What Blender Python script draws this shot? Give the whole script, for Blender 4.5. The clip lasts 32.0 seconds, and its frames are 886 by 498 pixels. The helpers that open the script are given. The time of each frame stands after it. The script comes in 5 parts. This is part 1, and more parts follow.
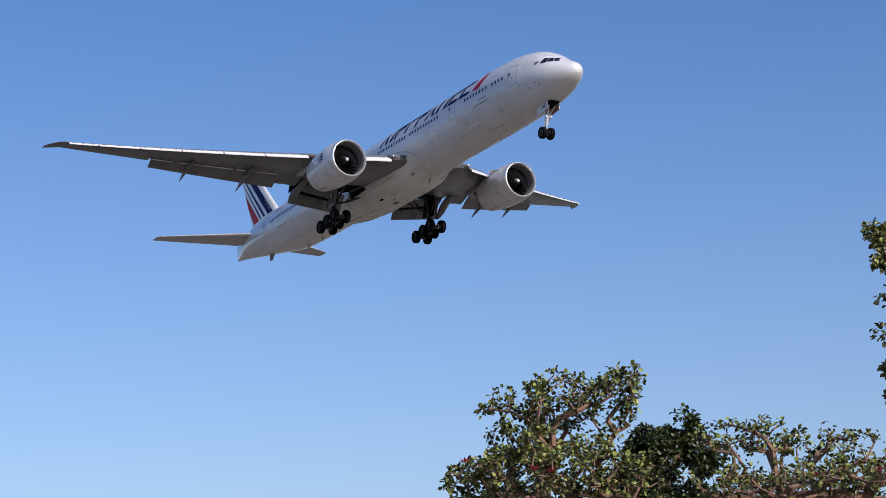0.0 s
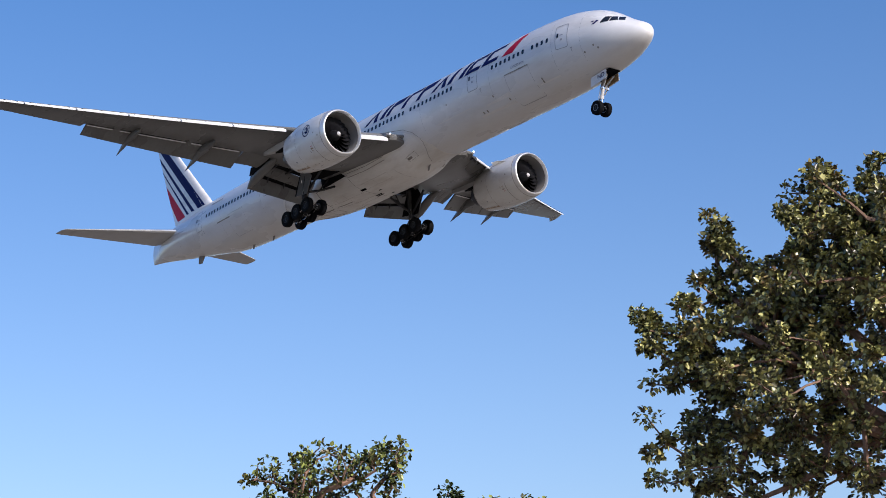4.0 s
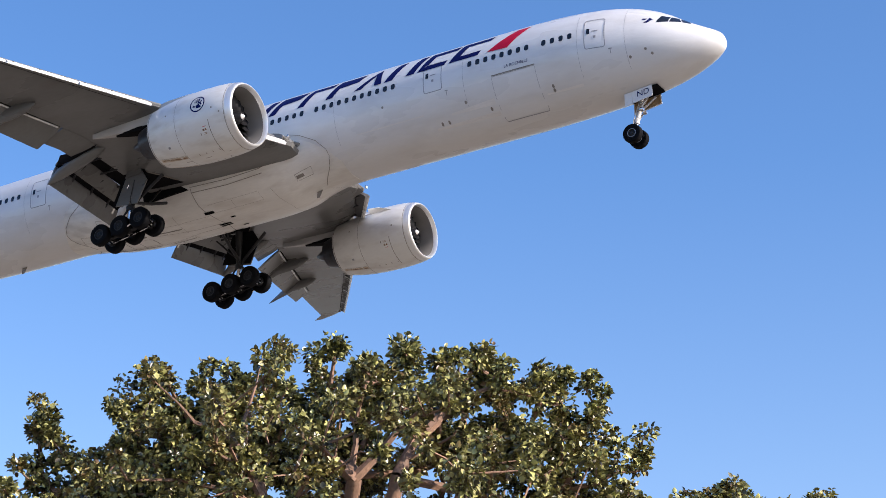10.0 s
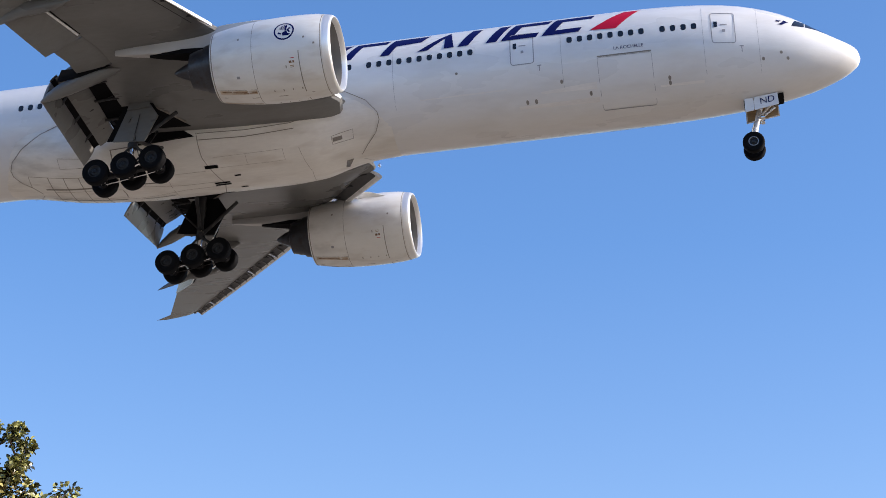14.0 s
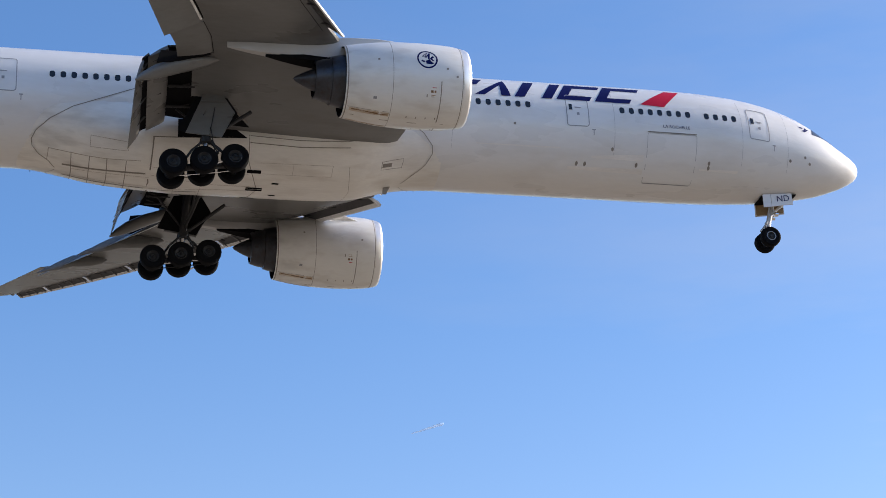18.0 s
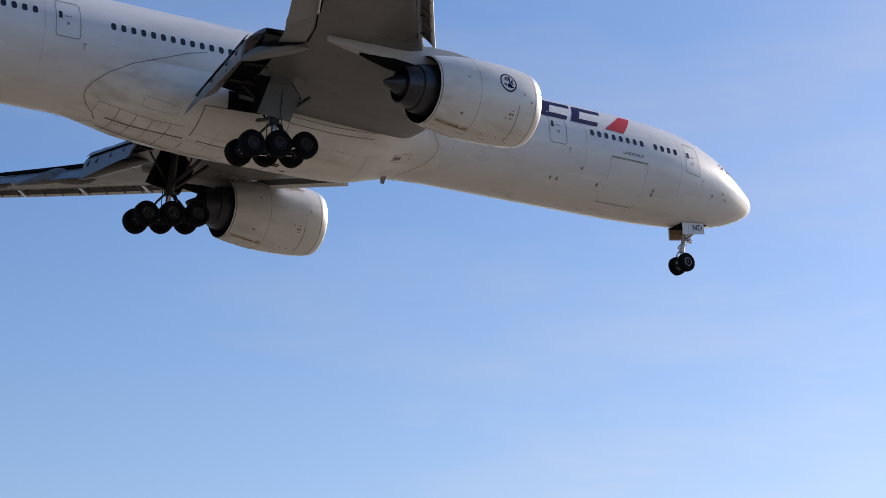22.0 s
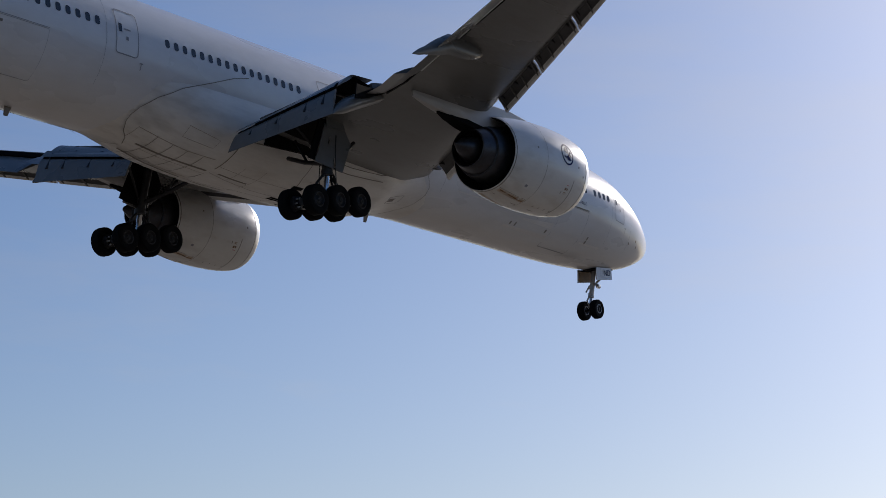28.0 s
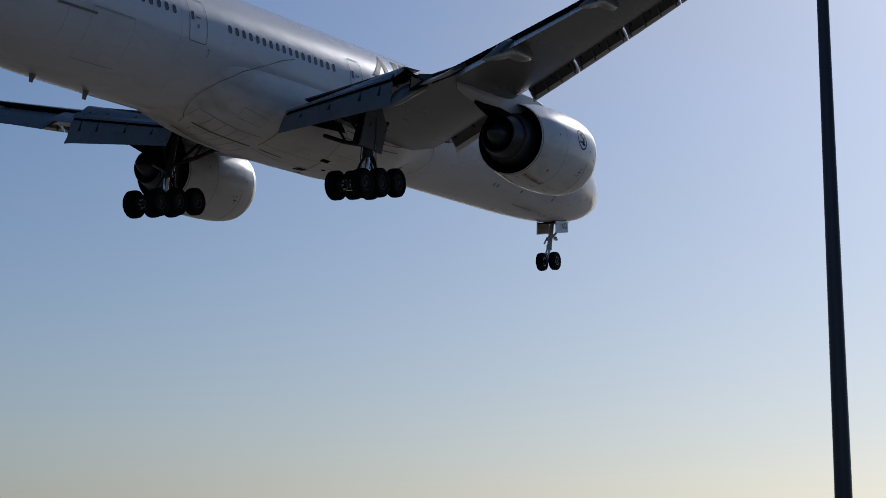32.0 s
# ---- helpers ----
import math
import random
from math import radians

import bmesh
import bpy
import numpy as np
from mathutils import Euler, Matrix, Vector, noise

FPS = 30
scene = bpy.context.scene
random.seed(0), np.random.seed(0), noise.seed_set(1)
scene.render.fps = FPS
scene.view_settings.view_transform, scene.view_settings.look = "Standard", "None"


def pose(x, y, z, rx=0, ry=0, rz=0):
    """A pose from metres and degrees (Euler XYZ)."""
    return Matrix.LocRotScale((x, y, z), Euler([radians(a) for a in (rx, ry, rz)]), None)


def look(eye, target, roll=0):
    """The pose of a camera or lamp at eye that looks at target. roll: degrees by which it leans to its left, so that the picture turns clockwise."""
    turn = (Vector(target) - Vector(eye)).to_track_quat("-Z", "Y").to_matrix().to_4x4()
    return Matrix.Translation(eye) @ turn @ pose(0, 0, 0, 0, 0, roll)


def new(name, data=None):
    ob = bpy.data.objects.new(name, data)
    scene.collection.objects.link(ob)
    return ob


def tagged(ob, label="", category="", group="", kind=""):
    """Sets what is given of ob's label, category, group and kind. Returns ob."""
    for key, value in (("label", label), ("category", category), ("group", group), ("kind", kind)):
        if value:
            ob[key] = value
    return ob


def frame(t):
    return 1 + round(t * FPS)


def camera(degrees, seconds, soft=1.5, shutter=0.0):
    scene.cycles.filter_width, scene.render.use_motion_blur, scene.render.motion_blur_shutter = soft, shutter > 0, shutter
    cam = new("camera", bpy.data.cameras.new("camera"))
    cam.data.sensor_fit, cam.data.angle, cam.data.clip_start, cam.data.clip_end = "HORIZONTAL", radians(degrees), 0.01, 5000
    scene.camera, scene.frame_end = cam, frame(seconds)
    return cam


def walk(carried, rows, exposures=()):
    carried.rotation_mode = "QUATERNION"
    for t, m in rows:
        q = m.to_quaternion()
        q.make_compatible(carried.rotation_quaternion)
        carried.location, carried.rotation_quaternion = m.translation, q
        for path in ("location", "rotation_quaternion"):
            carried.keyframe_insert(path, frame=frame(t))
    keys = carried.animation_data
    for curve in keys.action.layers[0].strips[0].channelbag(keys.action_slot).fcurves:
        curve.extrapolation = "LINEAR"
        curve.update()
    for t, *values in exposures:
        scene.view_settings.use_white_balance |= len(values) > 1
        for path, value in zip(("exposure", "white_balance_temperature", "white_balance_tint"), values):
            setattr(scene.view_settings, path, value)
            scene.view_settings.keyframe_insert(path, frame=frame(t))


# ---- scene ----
# seconds, stops, kelvin, tint
EXPOSURES = [(0.0, 0.20, 6200, 19), (3.5, 0.48, 6250, 17), (9.0, 1.05, 6550, 17), (13.0, 1.16, 6650, 16), (16.5, 1.10, 6700, 14), (19.0, 0.98, 6900, 14), (22.0, 0.46, 6850, 15), (25.0, -0.07, 6500, 16), (28.0, -0.47, 6350, 15), (30.0, -0.77, 6200, 13), (32.0, -1.03, 5850, 12)]
LENS = 25.25
cam = camera(LENS, 32.0, soft=0.5)

# seconds, tilt, lean and heading of the camera, which stands on one spot
walk(cam, [(t, pose(0, 0, 1.6, rx, ry, rz)) for t, rx, ry, rz in (
    (0.0, 102.657, 2.308, 57.440),
    (0.5, 102.788, 2.230, 56.623),
    (1.0, 102.947, 2.134, 55.872),
    (1.5, 103.216, 2.020, 55.034),
    (2.0, 103.502, 1.998, 54.173),
    (2.5, 103.763, 1.909, 53.302),
    (3.0, 104.037, 1.747, 52.357),
    (3.5, 104.267, 1.618, 51.411),
    (5.5, 105.509, 1.072, 47.218),
    (6.0, 106.048, 1.049, 45.821),
    (6.5, 106.601, 1.036, 44.159),
    (7.0, 107.109, 0.908, 42.401),
    (7.5, 107.497, 0.748, 40.651),
    (8.0, 107.849, 0.348, 38.817),
    (8.5, 108.180, 0.065, 36.881),
    (9.0, 108.653, -0.034, 34.688),
    (9.5, 109.290, -0.057, 32.393),
    (10.0, 109.878, -0.214, 30.121),
    (10.5, 110.493, -0.380, 27.715),
    (11.0, 110.897, -0.732, 25.440),
    (11.5, 111.249, -1.070, 23.271),
    (12.0, 111.472, -1.219, 21.096),
    (12.5, 111.585, -1.296, 19.236),
    (13.0, 111.829, -1.411, 17.272),
    (13.5, 111.951, -1.490, 15.103),
    (14.0, 112.064, -1.414, 12.708),
    (14.5, 112.285, -1.606, 10.135),
    (16.5, 113.618, -1.270, -2.411),
    (17.0, 113.570, -1.116, -5.761),
    (17.5, 113.413, -0.798, -8.978),
    (18.0, 113.115, -0.574, -12.121),
    (18.5, 112.691, -0.577, -15.358),
    (19.0, 112.182, -0.591, -18.319),
    (19.5, 111.667, -0.641, -21.088),
    (20.0, 111.179, -0.582, -23.729),
    (20.5, 110.568, -0.525, -26.515),
    (21.0, 109.884, -0.663, -29.404),
    (21.5, 109.257, -0.725, -31.937),
    (22.0, 108.574, -0.855, -34.481),
    (22.5, 107.886, -0.921, -36.769),
    (23.0, 107.274, -0.915, -38.862),
    (23.5, 106.702, -0.897, -40.597),
    (24.0, 106.253, -1.003, -42.437),
    (24.5, 105.912, -1.058, -44.495),
    (25.0, 105.605, -1.055, -46.330),
    (25.5, 105.277, -1.123, -48.034),
    (27.5, 104.358, -1.209, -54.017),
    (28.0, 104.097, -1.368, -54.724),
    (28.5, 103.839, -1.605, -55.302),
    (29.0, 103.339, -1.848, -56.112),
    (29.5, 102.528, -1.659, -57.145),
    (30.0, 101.415, -1.466, -58.233),
    (30.5, 100.606, -1.396, -59.551),
    (31.0, 99.945, -1.118, -60.645),
    (31.5, 99.330, -1.486, -61.378),
    (32.0, 99.160, -1.612, -62.584),
)], exposures=EXPOSURES)

# seconds and the place and turn of the airliner's nose datum
AIRLINER_ROWS = (
    (0.0, -132.62, 101.69, 55.53, -0.46, -2.81, -1.89),
    (0.5, -127.23, 101.37, 55.30, -0.41, -2.78, -1.89),
    (1.0, -122.21, 100.89, 54.96, -0.38, -2.76, -1.82),
    (1.5, -117.37, 100.40, 54.65, -0.35, -2.74, -1.76),
    (2.0, -112.47, 99.97, 54.32, -0.35, -2.70, -1.73),
    (2.5, -107.53, 99.48, 53.97, -0.33, -2.64, -1.70),
    (3.0, -102.60, 98.93, 53.60, -0.33, -2.59, -1.68),
    (3.5, -97.65, 98.41, 53.24, -0.33, -2.55, -1.66),
    (5.5, -78.40, 96.64, 52.14, -0.56, -2.69, -1.29),
    (6.0, -73.57, 96.13, 51.84, -0.57, -2.73, -1.22),
    (6.5, -68.70, 95.61, 51.55, -0.59, -2.76, -1.11),
    (7.0, -63.95, 95.07, 51.25, -0.63, -2.79, -0.98),
    (7.5, -59.17, 94.55, 50.93, -0.70, -2.82, -0.85),
    (8.0, -54.44, 94.01, 50.64, -0.79, -2.84, -0.69),
    (8.5, -49.61, 93.47, 50.35, -0.95, -2.89, -0.46),
    (9.0, -44.81, 92.97, 50.09, -1.12, -2.90, -0.23),
    (9.5, -40.05, 92.53, 49.84, -1.29, -2.93, -0.01),
    (10.0, -35.42, 92.16, 49.65, -1.46, -2.97, 0.18),
    (10.5, -30.90, 91.85, 49.47, -1.62, -3.05, 0.38),
    (11.0, -26.50, 91.54, 49.34, -1.75, -3.16, 0.60),
    (11.5, -22.09, 91.36, 49.24, -1.87, -3.27, 0.82),
    (12.0, -17.63, 91.27, 49.21, -1.97, -3.36, 1.04),
    (12.5, -13.24, 91.23, 49.22, -2.03, -3.45, 1.27),
    (13.0, -8.80, 91.26, 49.24, -2.05, -3.52, 1.48),
    (13.5, -4.34, 91.21, 49.16, -2.01, -3.53, 1.56),
    (14.0, 0.23, 91.17, 49.15, -1.97, -3.53, 1.60),
    (14.5, 5.13, 91.12, 49.22, -1.92, -3.48, 1.54),
    (16.5, 26.89, 91.86, 50.02, -1.48, -3.13, 0.65),
    (17.0, 32.27, 91.88, 49.71, -1.44, -3.09, 0.59),
    (17.5, 37.60, 91.86, 49.37, -1.40, -3.05, 0.54),
    (18.0, 42.88, 91.73, 48.99, -1.37, -3.00, 0.48),
    (18.5, 48.15, 91.45, 48.52, -1.32, -2.96, 0.43),
    (19.0, 53.35, 91.07, 48.02, -1.29, -2.92, 0.37),
    (19.5, 58.45, 90.85, 47.66, -1.35, -2.92, 0.27),
    (20.0, 63.31, 90.22, 47.11, -1.42, -2.92, 0.17),
    (20.5, 67.85, 89.06, 46.30, -1.47, -2.92, 0.07),
    (21.0, 72.02, 87.43, 45.29, -1.54, -2.93, -0.03),
    (21.5, 75.97, 85.65, 44.26, -1.61, -2.95, -0.12),
    (22.0, 79.68, 83.74, 43.22, -1.67, -2.96, -0.19),
    (22.5, 82.81, 81.43, 41.98, -1.65, -2.90, -0.26),
    (23.0, 85.01, 78.59, 40.56, -1.63, -2.85, -0.32),
    (23.5, 86.68, 75.54, 39.10, -1.60, -2.81, -0.37),
    (24.0, 88.25, 72.63, 37.67, -1.58, -2.77, -0.44),
    (24.5, 90.10, 70.11, 36.44, -1.71, -2.76, -0.60),
    (25.0, 91.77, 67.71, 35.36, -1.86, -2.74, -0.75),
    (25.5, 92.86, 65.14, 34.25, -1.73, -2.76, -0.74),
    (27.5, 99.14, 58.23, 31.56, -1.12, -2.99, -0.56),
    (28.0, 100.58, 57.42, 31.10, -0.98, -3.00, -0.55),
    (28.5, 101.97, 57.00, 30.82, -0.82, -3.07, -0.39),
    (29.0, 103.35, 56.46, 30.59, -0.65, -3.15, -0.23),
    (29.5, 105.03, 55.14, 29.67, -0.51, -2.99, -0.28),
    (30.0, 106.53, 53.75, 28.57, -0.38, -2.83, -0.30),
    (30.5, 107.99, 52.07, 27.37, -0.46, -2.63, -0.58),
    (31.0, 109.48, 50.59, 26.32, -0.52, -2.44, -0.85),
    (31.5, 110.93, 49.94, 25.37, -0.73, -2.22, -0.91),
    (32.0, 112.90, 48.88, 25.04, -0.77, -2.17, -1.09),
)

# ---- light ----
SUN_AZ, SUN_EL = 4.0, 27.0          # degrees from the flight direction, to its left; height
world = bpy.data.worlds.new("world")
scene.world = world
world.use_nodes = True
wn = world.node_tree.nodes
sky = wn.new("ShaderNodeTexSky")
sky.sky_type, sky.sun_disc = "NISHITA", False
sky.sun_elevation, sky.sun_rotation = radians(SUN_EL), radians(90 - SUN_AZ)
sky.altitude, sky.air_density, sky.dust_density, sky.ozone_density = 300, 1.0, 1.35, 4.5
wn["Background"].inputs["Strength"].default_value = 0.11
tone = wn.new("ShaderNodeHueSaturation")      # the deep blue of a dry afternoon
tone.inputs["Saturation"].default_value = 1.14
tone.inputs["Hue"].default_value = 0.5015
world.node_tree.links.new(sky.outputs["Color"], tone.inputs["Color"])
# thin high cloud on the sunward side of the sky
wl = world.node_tree.links
wc, wm, veil, sep = wn.new("ShaderNodeTexCoord"), wn.new("ShaderNodeMapping"), wn.new("ShaderNodeTexNoise"), wn.new("ShaderNodeSeparateXYZ")
wm.inputs["Scale"].default_value, wm.inputs["Rotation"].default_value = (1.6, 1.6, 7.0), (0.3, 0.15, 0.4)
veil.inputs["Scale"].default_value, veil.inputs["Detail"].default_value, veil.inputs["Roughness"].default_value = 2.2, 6, 0.6
wl.new(wc.outputs["Generated"], wm.inputs["Vector"]), wl.new(wm.outputs["Vector"], veil.inputs["Vector"]), wl.new(wc.outputs["Generated"], sep.inputs[0])
thick, sunward, amount = wn.new("ShaderNodeMapRange"), wn.new("ShaderNodeMapRange"), wn.new("ShaderNodeMath")
thick.inputs["From Min"].default_value, thick.inputs["From Max"].default_value, thick.inputs["To Max"].default_value = 0.42, 0.75, 0.55
sunward.inputs["From Min"].default_value, sunward.inputs["From Max"].default_value = 0.0, 0.8
amount.operation = "MULTIPLY"
wl.new(veil.outputs["Fac"], thick.inputs["Value"]), wl.new(sep.outputs[0], sunward.inputs["Value"])
wl.new(thick.outputs[0], amount.inputs[0]), wl.new(sunward.outputs[0], amount.inputs[1])
low, haze = wn.new("ShaderNodeMapRange"), wn.new("ShaderNodeMath")      # and haze that thickens towards the horizon
low.inputs["From Min"].default_value, low.inputs["From Max"].default_value, low.inputs["To Min"].default_value, low.inputs["To Max"].default_value = 0.0, 0.38, 0.42, 0.0
haze.operation = "MAXIMUM"
wl.new(sep.outputs[2], low.inputs["Value"]), wl.new(low.outputs[0], haze.inputs[0]), wl.new(amount.outputs[0], haze.inputs[1])
pale, cloud = wn.new("ShaderNodeHueSaturation"), wn.new("ShaderNodeMix")
pale.inputs["Saturation"].default_value, pale.inputs["Value"].default_value = 0.45, 0.86
cloud.data_type = "RGBA"
wl.new(tone.outputs["Color"], pale.inputs["Color"]), wl.new(haze.outputs[0], cloud.inputs["Factor"])
wl.new(tone.outputs["Color"], cloud.inputs[6]), wl.new(pale.outputs["Color"], cloud.inputs[7])
wl.new(cloud.outputs[2], wn["Background"].inputs["Color"])
sun = new("sun", bpy.data.lights.new("sun", "SUN"))
sun.data.energy, sun.data.angle, sun.data.color = 3.6, radians(0.53), (1.0, 0.93, 0.82)
_a, _e = radians(SUN_AZ), radians(SUN_EL)
sun.matrix_world = look((300 * math.cos(_e) * math.cos(_a), 300 * math.cos(_e) * math.sin(_a), 300 * math.sin(_e)), (0, 0, 0))


# ---- materials ----
def material(name, color, rough=0.5, metal=0.0, spread=0.08, scale=1.2, fine=14.0, stain=None, stain_amount=0.0,
             bump=0.0, bump_scale=40.0, coat=0.0, stretch=(1, 1, 1), island=0.0, translucent=0.0, spec=0.5, soot=None):
    """Base colour varied at two scales, stains in patches, fine relief."""
    m = bpy.data.materials.new(name)
    m.use_nodes = True
    n, l = m.node_tree.nodes, m.node_tree.links
    b = n["Principled BSDF"]
    co = n.new("ShaderNodeTexCoord")
    mp = n.new("ShaderNodeMapping")
    mp.inputs["Scale"].default_value = stretch
    l.new(co.outputs["Object"], mp.inputs["Vector"])

    def noisy(s, detail):
        t = n.new("ShaderNodeTexNoise")
        t.inputs["Scale"].default_value, t.inputs["Detail"].default_value = s, detail
        l.new(mp.outputs["Vector"], t.inputs["Vector"])
        return t.outputs["Fac"]
    big, small = noisy(scale, 4), noisy(fine, 3)
    mixf = n.new("ShaderNodeMath")
    mixf.operation = "MULTIPLY_ADD"
    l.new(small, mixf.inputs[0])
    mixf.inputs[1].default_value = 0.45
    l.new(big, mixf.inputs[2])
    ramp = n.new("ShaderNodeMapRange")
    ramp.inputs["From Min"].default_value, ramp.inputs["From Max"].default_value = 0.45, 1.0
    ramp.inputs["To Min"].default_value, ramp.inputs["To Max"].default_value = 1 - spread, 1 + spread
    l.new(mixf.outputs[0], ramp.inputs["Value"])
    value = ramp.outputs["Result"]
    # per-leaf tone skewed dark, standing in for deep shade inside the crown
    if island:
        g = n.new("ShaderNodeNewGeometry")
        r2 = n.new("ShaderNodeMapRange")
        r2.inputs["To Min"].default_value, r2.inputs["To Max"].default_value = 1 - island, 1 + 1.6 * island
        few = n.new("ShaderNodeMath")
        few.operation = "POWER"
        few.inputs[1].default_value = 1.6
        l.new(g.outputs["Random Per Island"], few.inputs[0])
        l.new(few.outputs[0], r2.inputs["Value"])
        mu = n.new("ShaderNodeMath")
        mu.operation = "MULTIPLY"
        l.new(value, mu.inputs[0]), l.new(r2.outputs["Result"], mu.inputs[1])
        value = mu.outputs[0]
    sc = n.new("ShaderNodeVectorMath")
    sc.operation = "SCALE"
    sc.inputs[0].default_value = color
    l.new(value, sc.inputs["Scale"])
    col = sc.outputs[0]
    if stain:
        st = noisy(scale * 2.3, 6)
        sr = n.new("ShaderNodeMapRange")
        sr.inputs["From Min"].default_value, sr.inputs["From Max"].default_value = 0.5, 0.78
        sr.inputs["To Max"].default_value = stain_amount
        l.new(st, sr.inputs["Value"])
        mx = n.new("ShaderNodeMix")
        mx.data_type = "RGBA"
        l.new(sr.outputs["Result"], mx.inputs["Factor"])
        l.new(col, mx.inputs[6])
        mx.inputs[7].default_value = (*stain, 1)
        col = mx.outputs[2]
    if soot:        # oily film carried aft, between two stations
        sep = n.new("ShaderNodeSeparateXYZ")
        l.new(co.outputs["Object"], sep.inputs[0])
        sx = n.new("ShaderNodeMapRange")
        sx.inputs["From Min"].default_value, sx.inputs["From Max"].default_value = soot
        l.new(sep.outputs[0], sx.inputs["Value"])
        sn = n.new("ShaderNodeMapRange")
        sn.inputs["From Min"].default_value, sn.inputs["From Max"].default_value, sn.inputs["To Max"].default_value = 0.45, 0.75, 0.38
        l.new(noisy(1.7, 7), sn.inputs["Value"])
        sm = n.new("ShaderNodeMath")
        sm.operation = "MULTIPLY"
        l.new(sx.outputs[0], sm.inputs[0]), l.new(sn.outputs[0], sm.inputs[1])
        so = n.new("ShaderNodeMix")
        so.data_type = "RGBA"
        l.new(sm.outputs[0], so.inputs["Factor"])
        l.new(col, so.inputs[6])
        so.inputs[7].default_value = (0.12, 0.09, 0.065, 1)
        col = so.outputs[2]
    l.new(col, b.inputs["Base Color"])
    b.inputs["Metallic"].default_value = metal
    b.inputs["Specular IOR Level"].default_value = spec
    rr = n.new("ShaderNodeMapRange")
    rr.inputs["To Min"].default_value, rr.inputs["To Max"].default_value = rough * 0.8, min(1, rough * 1.2)
    l.new(big, rr.inputs["Value"])
    l.new(rr.outputs["Result"], b.inputs["Roughness"])
    b.inputs["Coat Weight"].default_value = coat
    if bump:
        bp = n.new("ShaderNodeBump")
        bp.inputs["Strength"].default_value, bp.inputs["Distance"].default_value = 0.6, bump
        l.new(noisy(bump_scale, 4), bp.inputs["Height"])
        l.new(bp.outputs["Normal"], b.inputs["Normal"])
    if translucent:
        tr = n.new("ShaderNodeBsdfTranslucent")
        l.new(col, tr.inputs["Color"])
        ms = n.new("ShaderNodeMixShader")
        ms.inputs[0].default_value = translucent
        l.new(b.outputs[0], ms.inputs[1]), l.new(tr.outputs[0], ms.inputs[2])
        l.new(ms.outputs[0], n["Material Output"].inputs["Surface"])
    return m


WHITE = material("white_paint", (0.70, 0.695, 0.69), 0.28, spread=0.05, scale=0.35, fine=5, stain=(0.42, 0.37, 0.31), stain_amount=0.28, coat=0.4, stretch=(0.35, 1, 1), bump=0.035, bump_scale=1.1)
NACELLE = material("nacelle_paint", (0.73, 0.72, 0.69), 0.3, spread=0.05, scale=0.7, fine=7, stain=(0.42, 0.35, 0.27), stain_amount=0.45, coat=0.4, stretch=(0.4, 1, 1), soot=(-29.2, -31.2), bump=0.02, bump_scale=1.4)
GREY = material("wing_grey_paint", (0.150, 0.150, 0.146), 0.28, spread=0.16, scale=0.5, fine=6, stain=(0.12, 0.105, 0.095), stain_amount=0.6, stretch=(0.3, 1, 1))
FAIRING = material("fairing_paint", (0.74, 0.715, 0.67), 0.36, spread=0.09, scale=0.6, fine=8, stain=(0.38, 0.30, 0.22), stain_amount=0.36, stretch=(0.3, 1, 1), soot=(-38.0, -43.0))
ALU = material("bare_aluminium", (0.80, 0.80, 0.79), 0.36, 0.75, spread=0.04, scale=2)
SLAT = material("slat_paint", (0.84, 0.84, 0.83), 0.28, 0.0, spread=0.05, scale=2, stain=(0.5, 0.48, 0.45), stain_amount=0.3)
TAIL = material("tailplane_paint", (0.46, 0.455, 0.45), 0.36, spread=0.06, scale=0.6, fine=6, stain=(0.36, 0.33, 0.30), stain_amount=0.4, stretch=(0.3, 1, 1))
GEAR_WHITE = material("gear_white_paint", (0.50, 0.49, 0.48), 0.35, spread=0.1, scale=5, stain=(0.25, 0.2, 0.16), stain_amount=0.6)
GRIME = material("grime_film", (0.71, 0.685, 0.655), 0.45, spread=0.12, scale=1.2, stain=(0.78, 0.76, 0.73), stain_amount=0.8, stretch=(0.3, 1, 1))
DUCT = material("duct_dark", (0.012, 0.013, 0.017), 0.5, spread=0.2, scale=2)
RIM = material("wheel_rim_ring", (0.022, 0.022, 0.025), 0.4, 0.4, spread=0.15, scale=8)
RIM_PALE = material("nose_wheel_rim", (0.22, 0.22, 0.23), 0.35, 0.3, spread=0.12, scale=8)
HOLLOW = material("hollow_shade_grey", (0.075, 0.075, 0.078), 0.6, spread=0.2, scale=2)
LINER = material("intake_liner", (0.20, 0.19, 0.18), 0.5, spread=0.05, scale=2)
SEAM = material("panel_seam", (0.22, 0.195, 0.17), 0.6, spread=0.25)
JOINT = material("fairing_joint", (0.34, 0.295, 0.25), 0.6, spread=0.25)
DOORLINE = material("door_outline", (0.27, 0.27, 0.29), 0.5, spread=0.08)
NAVY = material("navy_paint", (0.005, 0.009, 0.078), 0.5, spread=0.08, spec=0.06)
RED = material("red_paint", (0.47, 0.008, 0.036), 0.5, spread=0.06, spec=0.12)
GLASS = material("dark_window_glass", (0.012, 0.014, 0.018), 0.12, spread=0.1, coat=0.3)
TYRE = material("tyre_rubber", (0.0045, 0.0045, 0.0055), 0.75, spread=0.25, scale=4, spec=0.08, bump=0.004, bump_scale=30)
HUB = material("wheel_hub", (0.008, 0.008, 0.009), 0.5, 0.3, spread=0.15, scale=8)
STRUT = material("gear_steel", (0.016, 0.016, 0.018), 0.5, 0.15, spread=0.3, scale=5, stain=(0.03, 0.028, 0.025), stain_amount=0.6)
CHROME = material("polished_piston", (0.85, 0.85, 0.86), 0.12, 1.0, spread=0.02)
